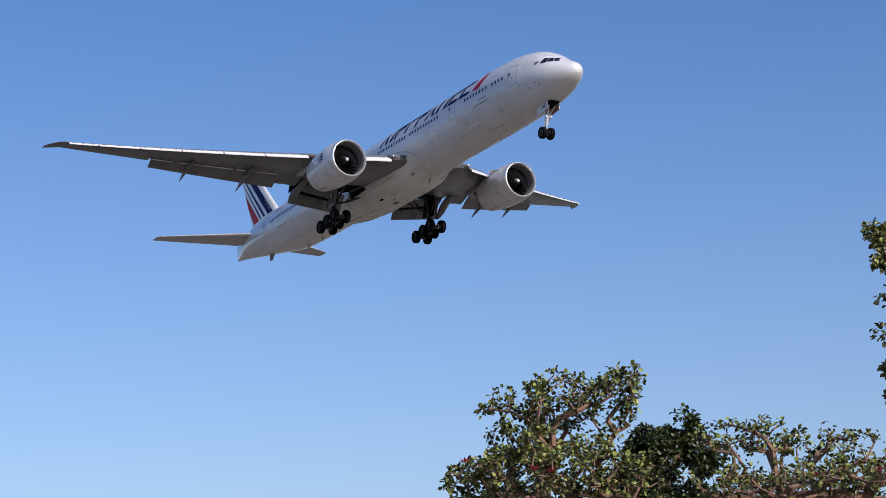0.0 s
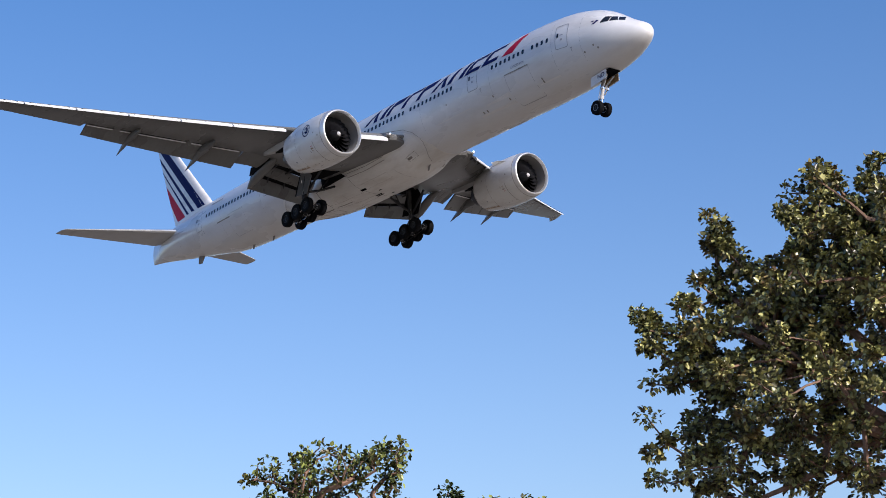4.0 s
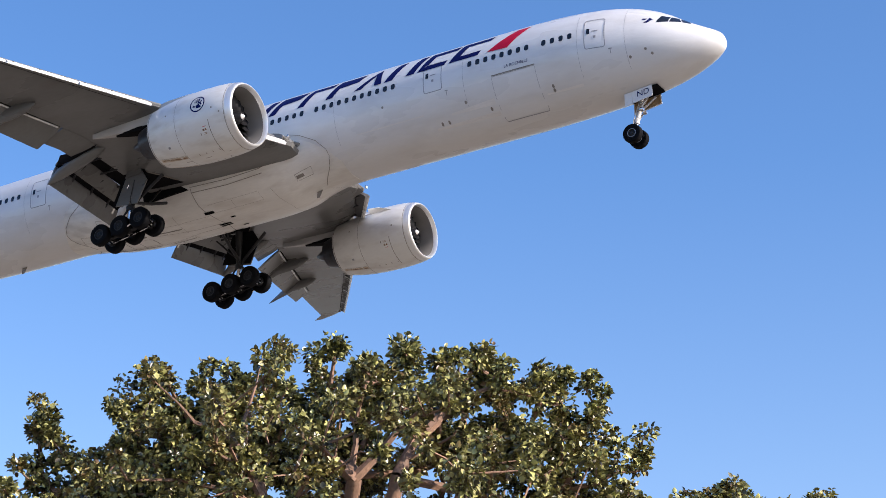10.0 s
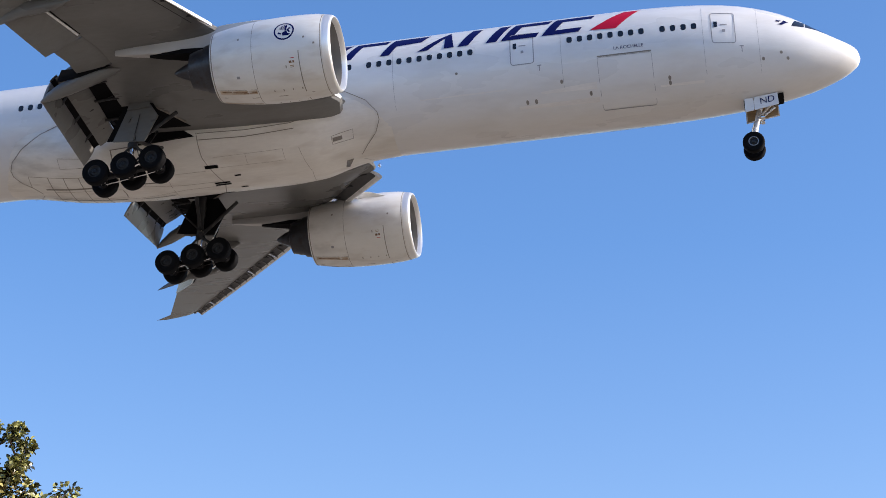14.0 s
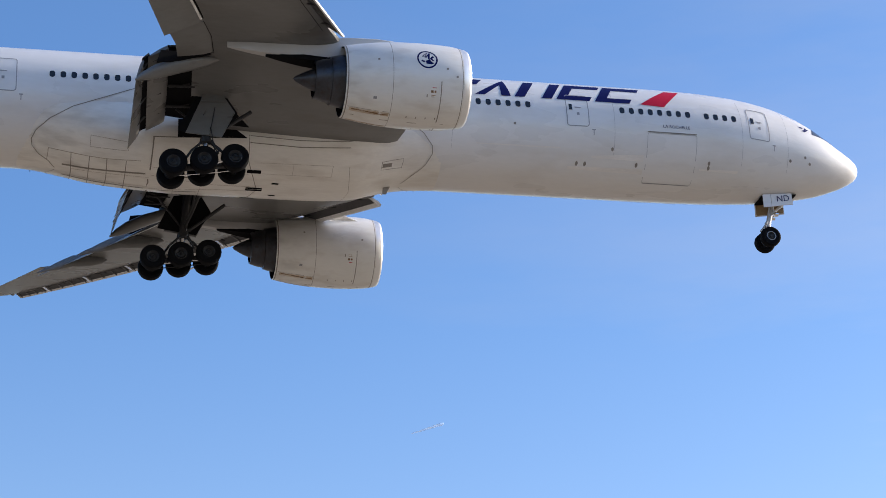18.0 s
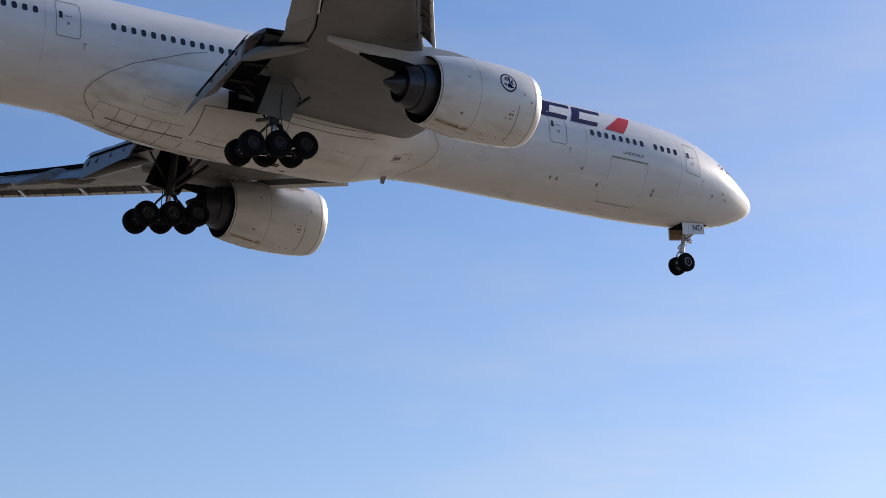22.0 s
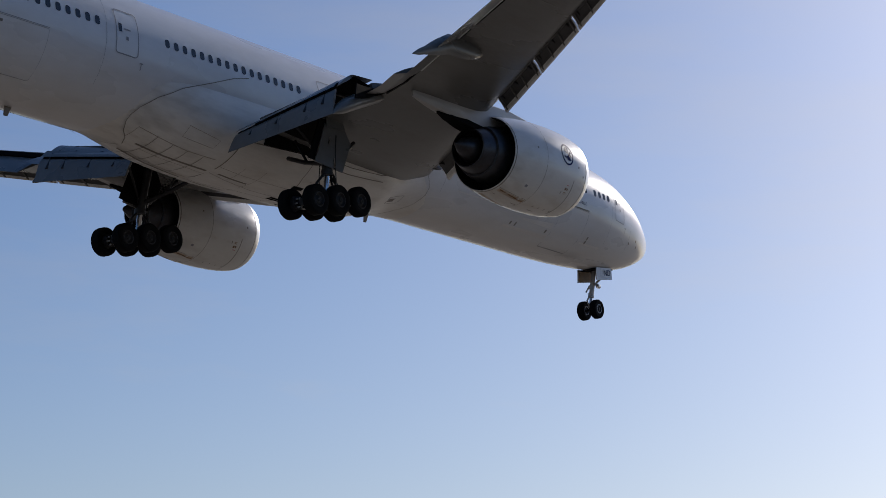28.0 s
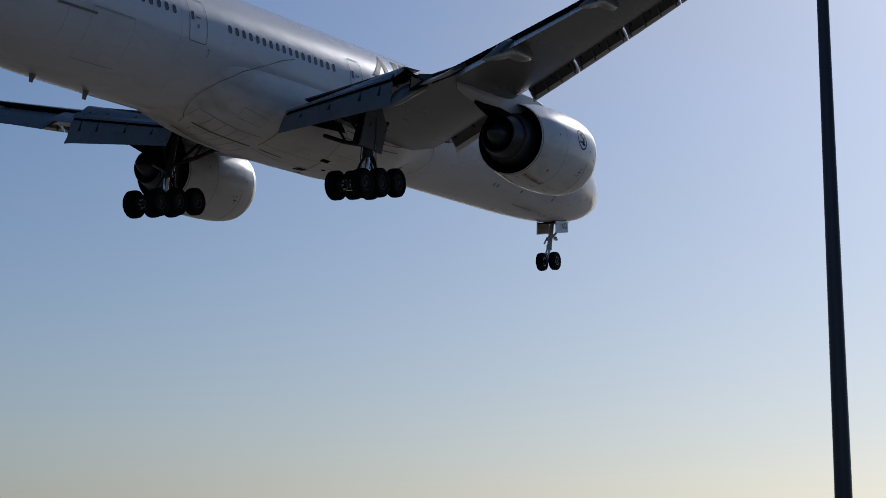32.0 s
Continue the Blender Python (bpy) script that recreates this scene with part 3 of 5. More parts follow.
def belly_line(name, pts, width, side, mat=None, proud=0.012, step=0.3):
    """A joint along (station, angle) points of the fairing."""
    path = []
    for (s0, a0), (s1, a1) in zip(pts, pts[1:]):
        k = max(1, int(math.hypot(s1 - s0, (a1 - a0) * 0.06) / step))
        path += [Vector(on_belly(s0 + (s1 - s0) * j / k, a0 + (a1 - a0) * j / k, side, proud)) for j in range(k)]
    path.append(Vector(on_belly(*pts[-1], side, proud)))
    v, f = [], []
    for i, p in enumerate(path):
        tan = path[min(i + 1, len(path) - 1)] - path[max(i - 1, 0)]
        out = Vector((0, p.y, p.z - BELLY_Z))
        e = tan.cross(out).normalized() * width * 0.36
        v += [p - e, p + e]
    build(name, v, [(2 * i, 2 * i + 1, 2 * i + 3, 2 * i + 2) for i in range(len(path) - 1)], mat or SEAM, fairing, angle=80)


for side in (-1, 1):
    belly_line("fairing_edge", [(28.6, -7), (26.4, -15.7), (25.4, -26), (24.9, -38), (24.85, -46), (25.15, -59), (25.75, -73), (26.2, -86)], 0.045, side)
    belly_line("fairing_edge", [(39.0, 6), (40.0, 0), (41.4, -10), (43.0, -21), (44.1, -33), (44.75, -45), (44.95, -54), (44.9, -61), (44.55, -71), (44.05, -79), (43.75, -88)], 0.055, side)
    for pts, w in (([(44.1, -62), (43.0, -63.3), (41.3, -64.3), (39.6, -63)], 0.045), ([(44.1, -62), (44.15, -77)], 0.04), ([(43.0, -63), (42.95, -92)], 0.05), ([(42.1, -63.5), (42.1, -92)], 0.05),
                   ([(41.25, -64), (41.2, -92)], 0.05), ([(40.3, -64.5), (40.3, -92)], 0.05), ([(39.05, -41), (39.1, -72)], 0.09), ([(39.15, -84), (39.1, -92)], 0.08),
                   ([(42.1, -44.4), (40.2, -47.5), (40.25, -55), (42.1, -54.4), (42.1, -44.4)], 0.03), ([(43.0, -84), (40.5, -82), (39.1, -82)], 0.03), ([(39.05, -78), (35.8, -86), (34.0, -86)], 0.035),
                   ([(34.35, -36), (34.3, -56), (33.9, -75), (33.6, -92)], 0.05), ([(39.1, -41.5), (37.0, -40), (35.2, -38.5)], 0.07), ([(34.3, -41.5), (31.8, -43), (29.2, -41.5)], 0.06), ([(34.3, -36.5), (31.8, -38), (29.4, -37), (27.6, -32)], 0.05),
                   ([(33.7, -57.5), (30.0, -57)], 0.02), ([(33.7, -68), (30.0, -68)], 0.02), ([(32.0, -57.3), (32.0, -68)], 0.02), ([(30.0, -57), (30.0, -68)], 0.02), ([(29.15, -57.7), (28.9, -90)], 0.025),
                   ([(36.5, -60), (36.5, -88)], 0.03), ([(37.8, -62), (37.8, -80)], 0.025), ([(39.0, -68), (36.5, -70), (34.2, -70)], 0.025)):
        belly_line("fairing_seam", pts, w, side, SEAM if w >= 0.05 else JOINT)
    belly_line("grime_streak", [(43.4, -80), (41.5, -78.5), (39.3, -77)], 0.16, side, proud=0.009)
    belly_line("grime_streak", [(38.6, -76), (36.6, -78)], 0.12, side, proud=0.009)
    belly_line("inlet_rim", [(27.43, -54.6), (26.3, -52), (26.36, -62), (27.45, -63), (27.43, -54.6)], 0.035, side)
    skin_patch("ram_air_inlet", ((27.4, -60.5), (26.9, -60), (26.9, -56), (27.38, -56.5)), SEAM, side, parent=fairing, surface=on_belly)
    skin_patch("drain_slot", ((34.3, -68), (33.6, -68), (33.6, -64.5), (34.3, -64.5)), DARK, side, parent=fairing, surface=on_belly)
    skin_patch("drain_slot", ((34.2, -93.5), (33.35, -93.5), (33.35, -90.5), (34.2, -90.5)), DARK, side, parent=fairing, surface=on_belly)
    skin_patch("drain_slot", ((32.95, -80.5), (32.6, -80.5), (32.6, -78.5), (32.95, -78.5)), DARK, side, parent=fairing, surface=on_belly)
    # black patch carries the gear well's painted shade onto the fairing
    skin_patch("gear_well_edge", ((37.9, -40.5), (34.45, -38.5), (35.6, -27), (37.9, -27)), DARK, side, parent=fairing, surface=on_belly, proud=0.02, nu=6, nv=6)


# ---- wings ----
def half_thick(u):
    return 5 * (0.2969 * math.sqrt(u) - 0.126 * u - 0.3516 * u * u + 0.2843 * u ** 3 - 0.1036 * u ** 4)


def section(x, y, z, chord, tc, cut=1.0, drop=0.0, k=14):
    """A ring of an aerofoil whose nose is at (x, z) and which points aft, turned tail-down by drop degrees."""
    us = [cut * (1 - math.cos(math.pi * i / k)) / 2 for i in range(k + 1)]
    up = [(u, tc * half_thick(u) * 0.9 + 0.02 * math.sin(math.pi * u)) for u in us]
    lo = [(u, -tc * half_thick(u) * 1.0 + 0.012 * math.sin(math.pi * u) - 0.0015) for u in us]
    pts = up[::-1] + lo[1:]
    c, s = math.cos(radians(drop)), math.sin(radians(drop))
    return [(x - chord * (u * c - v * s * 1), y, z + chord * (v * c - u * s)) for u, v in pts]


def wing_le(y):
    return -26.2 - 0.69 * (y - 3.3) if y > 3.3 else -26.2 - 0.6 * (3.3 - y)


def wing_tc(y):
    return (0.135 - 0.0017 * y) * min(1, 0.7 + 0.3 * max(0, y - 2.4) / 1.8)


def wing_te(y):
    return -38.3 - 0.03 * (y - 3.3) if y < 10 else -38.5 - 0.41 * (y - 10)


def wing_z(y):
    return -1.3 + 0.125 * (y - 3.3) + 0.0012 * (y - 3.3) ** 2


def span(y0, y1, n):
    return [y0 + (y1 - y0) * i / n for i in range(n + 1)]


def mirrored(rings, side):
    """Rings drawn for the left wing, carried to the side asked for."""
    if side > 0:
        return [r[::-1] for r in rings]
    return [[(x, -y, z) for x, y, z in r] for r in rings]


def wing_ring(y, cut):
    return section(wing_le(y), y, wing_z(y), wing_le(y) - wing_te(y), wing_tc(y), cut, 1.2 - 0.05 * y)


def below(y, u, gap=0.0):
    """A point of the wing's lower face at fraction u of the chord."""
    ch = wing_le(y) - wing_te(y)
    a = radians(1.2 - 0.05 * y)
    v = -wing_tc(y) * half_thick(u) + 0.012 * math.sin(math.pi * u)
    return (wing_le(y) - ch * (u * math.cos(a) - v * math.sin(a)), y, wing_z(y) + ch * (v * math.cos(a) - u * math.sin(a)) - gap)


def side_of(p, side):
    return (p[0], p[1] * side, p[2])


def make_wing(side):
    root = [wing_ring(y, 0.92) for y in span(1.5, 8.9, 7)]
    inner = [wing_ring(y, 0.80) for y in span(8.92, 22.88, 11)]
    outer = [wing_ring(y, 1.0) for y in span(22.9, 30.9, 7)]
    for q in (0.25, 0.5, 0.75, 1.0):
        y = 30.9 + 1.3 * q
        x = wing_le(30.9) - 0.9 * q - 1.5 * q * q
        outer.append(section(x, y, wing_z(y), max(0.12, (x + 47.05 + 1.45 * q)), 0.08, 1.0, 0))
    w = build("wing", *loft(mirrored(root + inner + outer, side)), GREY, jet, "grey wing with slats and flaps extended", 30)
    # slats, drooped ahead of the leading edge
    edges = [(4.6, 8.7), (11.2, 14.6), (14.7, 18.0), (18.1, 21.4), (21.5, 24.8), (24.9, 28.2), (28.3, 30.7)]
    for a, b in edges:
        rings = []
        for y in span(a, b, 3):
            ch = wing_le(y) - wing_te(y)
            c = 0.48 + 0.085 * ch
            top = [(0.0, 0.0), (0.06, 0.10), (0.25, 0.17), (0.55, 0.20), (0.85, 0.18), (1.0, 0.15)]
            low = [(0.97, 0.13), (0.7, 0.13), (0.42, 0.07), (0.26, -0.03), (0.2, -0.15), (0.08, -0.12)]
            cs, sn = math.cos(radians(22)), math.sin(radians(22))
            x0, z0 = wing_le(y) + 0.62 * c, wing_z(y) - 0.42 * c
            rings.append([(x0 - c * (u * cs + v * sn), y, z0 + c * (u * sn + v * cs)) for u, v in top + low])
        build("slat", *loft(mirrored(rings, side)), SLAT, w, "pale slat drooped ahead of the wing", 40)
        # black strip painted for the shade in the slot behind the slat
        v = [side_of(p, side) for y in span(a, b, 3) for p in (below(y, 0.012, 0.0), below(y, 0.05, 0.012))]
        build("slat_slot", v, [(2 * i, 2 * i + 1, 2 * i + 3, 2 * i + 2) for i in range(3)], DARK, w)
        # ribbed hollow behind the slat, greyed to stand for its shade
        def on_slat(y, u, t):
            ch = wing_le(y) - wing_te(y)
            c = 0.48 + 0.085 * ch
            cs, sn = math.cos(radians(22)), math.sin(radians(22))
            return side_of((wing_le(y) + 0.62 * c - c * (u * cs + t * sn), y, wing_z(y) - 0.42 * c + c * (u * sn + t * cs)), side)
        prof = ((0.27, -0.05), (0.36, 0.03), (0.48, 0.075), (0.66, 0.108))
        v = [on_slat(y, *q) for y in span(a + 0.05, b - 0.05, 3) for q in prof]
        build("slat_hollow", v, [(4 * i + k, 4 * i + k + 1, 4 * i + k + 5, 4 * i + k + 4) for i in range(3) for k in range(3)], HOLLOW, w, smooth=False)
        n = max(3, int((b - a) / 1.3)) if a > 10 else 0
        for y in span(a + 0.2, b - 0.2, n) if n else ():
            v = [on_slat(yy, *q) for yy in (y - 0.035, y + 0.035) for q in ((0.2, -0.15), (0.28, -0.03), (0.45, 0.07), (0.75, 0.12), (0.62, 0.0), (0.36, -0.1))]
            build("slat_rib", v, [(0, 1, 2, 3, 4, 5), (11, 10, 9, 8, 7, 6)] + [(k, k + 6, (k + 1) % 6 + 6, (k + 1) % 6) for k in range(6)], GREY, w, smooth=False)
        for y in span(a + 0.4, b - 0.4, 2):
            p = below(y, 0.03, -0.05)
            build("slat_track", *tube([side_of(p, side), side_of((wing_le(y) + 0.35, y, wing_z(y) - 0.18), side)], 0.05, 6), STRUT, w)
    # flaps
    def flap(name, y0, y1, place_of, n=4):
        rings = [place_of(y) for y in span(y0, y1, n)]
        return build(name, *loft(mirrored(rings, side)), GREY, w, "", 30)

    def blade(name, lo, to, li, ti, tc):
        """A flap panel between its leading and trailing edges at the outer and inner end."""
        rings = []
        for q in span(0, 1, 4):
            le, te = Vector(li) + (Vector(lo) - Vector(li)) * q, Vector(ti) + (Vector(to) - Vector(ti)) * q
            d = te - le
            up = Vector((d.z, 0, -d.x)).normalized() * d.length
            us = [(1 - math.cos(math.pi * i / 10)) / 2 for i in range(11)]
            rings.append([tuple(le + d * u + up * tc * half_thick(u)) for u in us[::-1]] + [tuple(le + d * u - up * (tc * half_thick(u) * 0.6 + 0.004)) for u in us[1:]])
        return build(name, *loft(mirrored(rings, side)), GREY, w, "", 30)

    def outboard(y):
        p = below(y, 0.80)
        ch = wing_le(y) - wing_te(y)
        return section(p[0] + 0.10, y, p[2] + 0.02 * ch - 0.06, 0.26 * ch + 0.25, 0.12, 1.0, 29)

    def flaperon(y):
        p = below(y, 0.80)
        return section(p[0] + 0.12, y, p[2] + 0.2, 1.95, 0.13, 1.0, 20)
    blade("inboard_flap", (-38.8, 8.7, -0.42), (-39.85, 8.7, -1.08), (-38.6, 3.3, -1.55), (-39.5, 3.1, -2.08), 0.16)
    blade("inboard_flap", (-40.05, 8.75, -1.30), (-40.42, 8.86, -2.47), (-39.82, 3.1, -2.22), (-40.36, 3.05, -3.12), 0.13)
    # black filler between the flap panels, drawn for the gap's shade
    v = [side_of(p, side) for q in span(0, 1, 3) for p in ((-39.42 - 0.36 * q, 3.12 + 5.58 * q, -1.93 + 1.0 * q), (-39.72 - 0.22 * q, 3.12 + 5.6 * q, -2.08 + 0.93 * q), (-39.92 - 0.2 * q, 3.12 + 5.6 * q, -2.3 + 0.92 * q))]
    build("flap_gap_bay", v, [f for i in range(3) for f in ((3 * i, 3 * i + 1, 3 * i + 4, 3 * i + 3), (3 * i + 1, 3 * i + 2, 3 * i + 5, 3 * i + 4))], DARK, w, "dark strip for the shade between the flap panels", smooth=False)
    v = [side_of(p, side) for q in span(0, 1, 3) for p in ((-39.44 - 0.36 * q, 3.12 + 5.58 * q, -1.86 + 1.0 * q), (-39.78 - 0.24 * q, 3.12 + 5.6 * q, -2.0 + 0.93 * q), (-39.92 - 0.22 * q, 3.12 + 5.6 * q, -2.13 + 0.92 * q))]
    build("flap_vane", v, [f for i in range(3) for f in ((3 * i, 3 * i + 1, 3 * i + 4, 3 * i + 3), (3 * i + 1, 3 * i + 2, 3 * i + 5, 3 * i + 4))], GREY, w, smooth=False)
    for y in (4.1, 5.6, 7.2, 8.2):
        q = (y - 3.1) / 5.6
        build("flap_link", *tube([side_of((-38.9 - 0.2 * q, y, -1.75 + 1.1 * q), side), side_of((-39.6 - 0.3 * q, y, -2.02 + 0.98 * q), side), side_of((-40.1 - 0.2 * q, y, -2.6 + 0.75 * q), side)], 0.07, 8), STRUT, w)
    # spoilers above the gap, their undersides blackened to stand for shade
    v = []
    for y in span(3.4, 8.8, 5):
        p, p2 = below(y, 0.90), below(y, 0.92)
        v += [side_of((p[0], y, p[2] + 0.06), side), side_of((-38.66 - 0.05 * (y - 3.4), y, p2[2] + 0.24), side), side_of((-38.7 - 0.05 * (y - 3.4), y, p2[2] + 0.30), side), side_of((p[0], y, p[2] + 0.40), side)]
    build("spoiler_bay", v, [f for i in range(5) for f in ((4 * i, 4 * i + 1, 4 * i + 5, 4 * i + 4),)], DARK, w, "spoiler undersides blackened for their shade", smooth=False)
    build("spoiler", v, [f for i in range(5) for f in ((4 * i + 2, 4 * i + 3, 4 * i + 7, 4 * i + 6), (4 * i + 1, 4 * i + 2, 4 * i + 6, 4 * i + 5))], GREY, w, smooth=False)
    for y in (4.6, 6.2, 7.6):
        p = below(y, 0.9)
        build("flap_actuator", *add(tube([side_of((p[0] - 0.05, y, p[2] + 0.02), side), side_of((-38.7, y, p[2] - 0.02), side)], 0.07, 8), tube([side_of((p[0] - 0.3, y + 0.2, p[2] + 0.05), side), side_of((-38.6, y - 0.3, p[2] + 0.05), side)], 0.03, 6)), STRUT, w)
    # support fairing at the flap's outer end, black plate beside it for gap shade
    rings = []
    for cx, cy, cz, hw, hh in ((-36.5, 8.5, -0.86, 0.05, 0.05), (-36.95, 8.52, -0.98, 0.3, 0.2), (-37.7, 8.56, -1.2, 0.42, 0.3), (-38.7, 8.68, -1.55, 0.44, 0.36), (-39.6, 8.8, -1.95, 0.36, 0.34), (-40.15, 8.86, -2.24, 0.2, 0.2), (-40.45, 8.9, -2.45, 0.04, 0.05)):
        rings.append([(cx, cy + hw * math.cos(t), cz + hh * math.sin(t)) for t in (2 * math.pi * i / 14 for i in range(14))])
    build("flap_support_fairing", *loft(mirrored(rings, side)), GREY, w, "", 50)
    build("fairing_gap", *plate([side_of(p, side) for p in ((-36.86, 8.86, -0.80), (-39.32, 9.25, -1.0), (-39.5, 9.3, -1.7), (-38.4, 9.05, -1.4))], 0.05), DARK, w, "dark open gap beside the flap support")
    flap("flaperon", 8.95, 11.1, flaperon, 2)
    flap("outboard_flap", 11.25, 22.8, outboard, 8)
    # black strip over the cut wing edge, standing in for the cove's shade
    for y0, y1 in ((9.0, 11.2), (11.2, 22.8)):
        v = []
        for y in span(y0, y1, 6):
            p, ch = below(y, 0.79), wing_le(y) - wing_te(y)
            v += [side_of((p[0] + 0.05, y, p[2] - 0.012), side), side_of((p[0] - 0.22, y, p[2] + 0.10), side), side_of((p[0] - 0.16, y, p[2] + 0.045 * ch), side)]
        build("flap_cove", v, [q for i in range(6) for q in ((3 * i, 3 * i + 1, 3 * i + 4, 3 * i + 3), (3 * i + 1, 3 * i + 2, 3 * i + 5, 3 * i + 4))], DARK, w, "black strip for the shaded cove ahead of the flap", smooth=False)
    # pale bars stand in for the slot's sunlit edge, black strips for its shade
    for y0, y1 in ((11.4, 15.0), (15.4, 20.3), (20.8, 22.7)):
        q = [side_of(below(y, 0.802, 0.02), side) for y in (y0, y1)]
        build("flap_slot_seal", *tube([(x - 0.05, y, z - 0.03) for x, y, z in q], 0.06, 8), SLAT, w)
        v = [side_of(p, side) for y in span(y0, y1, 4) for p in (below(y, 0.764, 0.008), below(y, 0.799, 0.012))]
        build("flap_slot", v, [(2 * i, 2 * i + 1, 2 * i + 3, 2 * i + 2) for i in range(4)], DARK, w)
    # flap track fairings, canoe shaped
    for y, L, r, dx, dz in ((14.1, 4.9, 0.36, 0.0, 0.0), (19.4, 4.1, 0.30, 0.0, 0.0)):
        p = below(y, 0.52, 0.0)
        rings = []
        for i in range(13):
            q = i / 12
            rr = r * max(0.03, math.sin(math.pi * min(1, q * 1.1) ** 0.8) ** 0.6 if q < 0.9 else 0.33 * (1 - q) * 10 * 0.95 + 0.02)
            cx, cz = p[0] - L * q, p[2] - 0.12 - 0.30 * q - 1.05 * max(0, q - 0.5) * L / 3
            rings.append([(cx, y + 0.62 * rr * math.cos(a), cz + 1.25 * rr * math.sin(a)) for a in (2 * math.pi * j / 12 for j in range(12))])
        build("flap_fairing", *loft(mirrored(rings, side)), GREY, w, "", 50)
    # lower-face panels and fuel hatches
    for y in (13.2, 16.4, 19.0, 22.4, 25.5, 28.0):
        a, b = below(y, 0.18, 0.004), below(y, 0.74, 0.004)
        pts = [side_of(below(y, u, 0.006), side) for u in (0.18, 0.32, 0.46, 0.6, 0.74)]
        v = [(x, yy + e, z) for x, yy, z in pts for e in (-0.018, 0.018)]
        build("wing_seam", v, [(2 * i, 2 * i + 1, 2 * i + 3, 2 * i + 2) for i in range(4)], SEAM, w)
    # tip light
    build("tip_light", *lathe([(-0.16, 0.0), (-0.1, 0.07), (0.05, 0.09), (0.16, 0.0)], 10, side_of((wing_le(30.9) - 0.05, 30.9, wing_z(30.9) - 0.02), side)), LAMP_GLASS, w)
    # root glove ahead of the wing and the landing light in it
    build("wing_root_glove", *loft(mirrored([section(-26.3, 2.4, -0.95, 7.6, 0.09), section(-26.6, 3.1, -1.02, 7.5, 0.10), section(wing_le(4.5) + 0.5, 4.5, wing_z(4.5) - 0.04, 6, 0.14)], side)), GREY, w, "", 30)
    build("landing_light", *lathe([(-0.12, 0.0), (-0.02, 0.13), (0.06, 0.12), (0.1, 0.0)], 12, side_of((wing_le(4.3) + 0.62, 4.3, wing_z(4.3) - 0.03), side)), CHROME, w)
    # main gear bay behind the strut: flat black plate painted for its shade
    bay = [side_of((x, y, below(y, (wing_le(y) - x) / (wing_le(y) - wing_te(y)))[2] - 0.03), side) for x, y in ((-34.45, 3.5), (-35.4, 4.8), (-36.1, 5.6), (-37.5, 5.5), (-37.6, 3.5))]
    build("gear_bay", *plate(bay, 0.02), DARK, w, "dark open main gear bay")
    for e in (0.0, 0.06):
        q = [side_of(below(y, u, 0.03), side) for y, u in ((3.9, 0.685), (4.9, 0.735), (5.7, 0.79))]
        build("bay_edge", *tube([(x + e, y, z) for x, y, z in q], 0.025, 6), SEAM, w)
    return w


for side in (-1, 1):
    make_wing(side)

# ---- engines ----
EY, EZ = 9.9, -2.42
fans = []


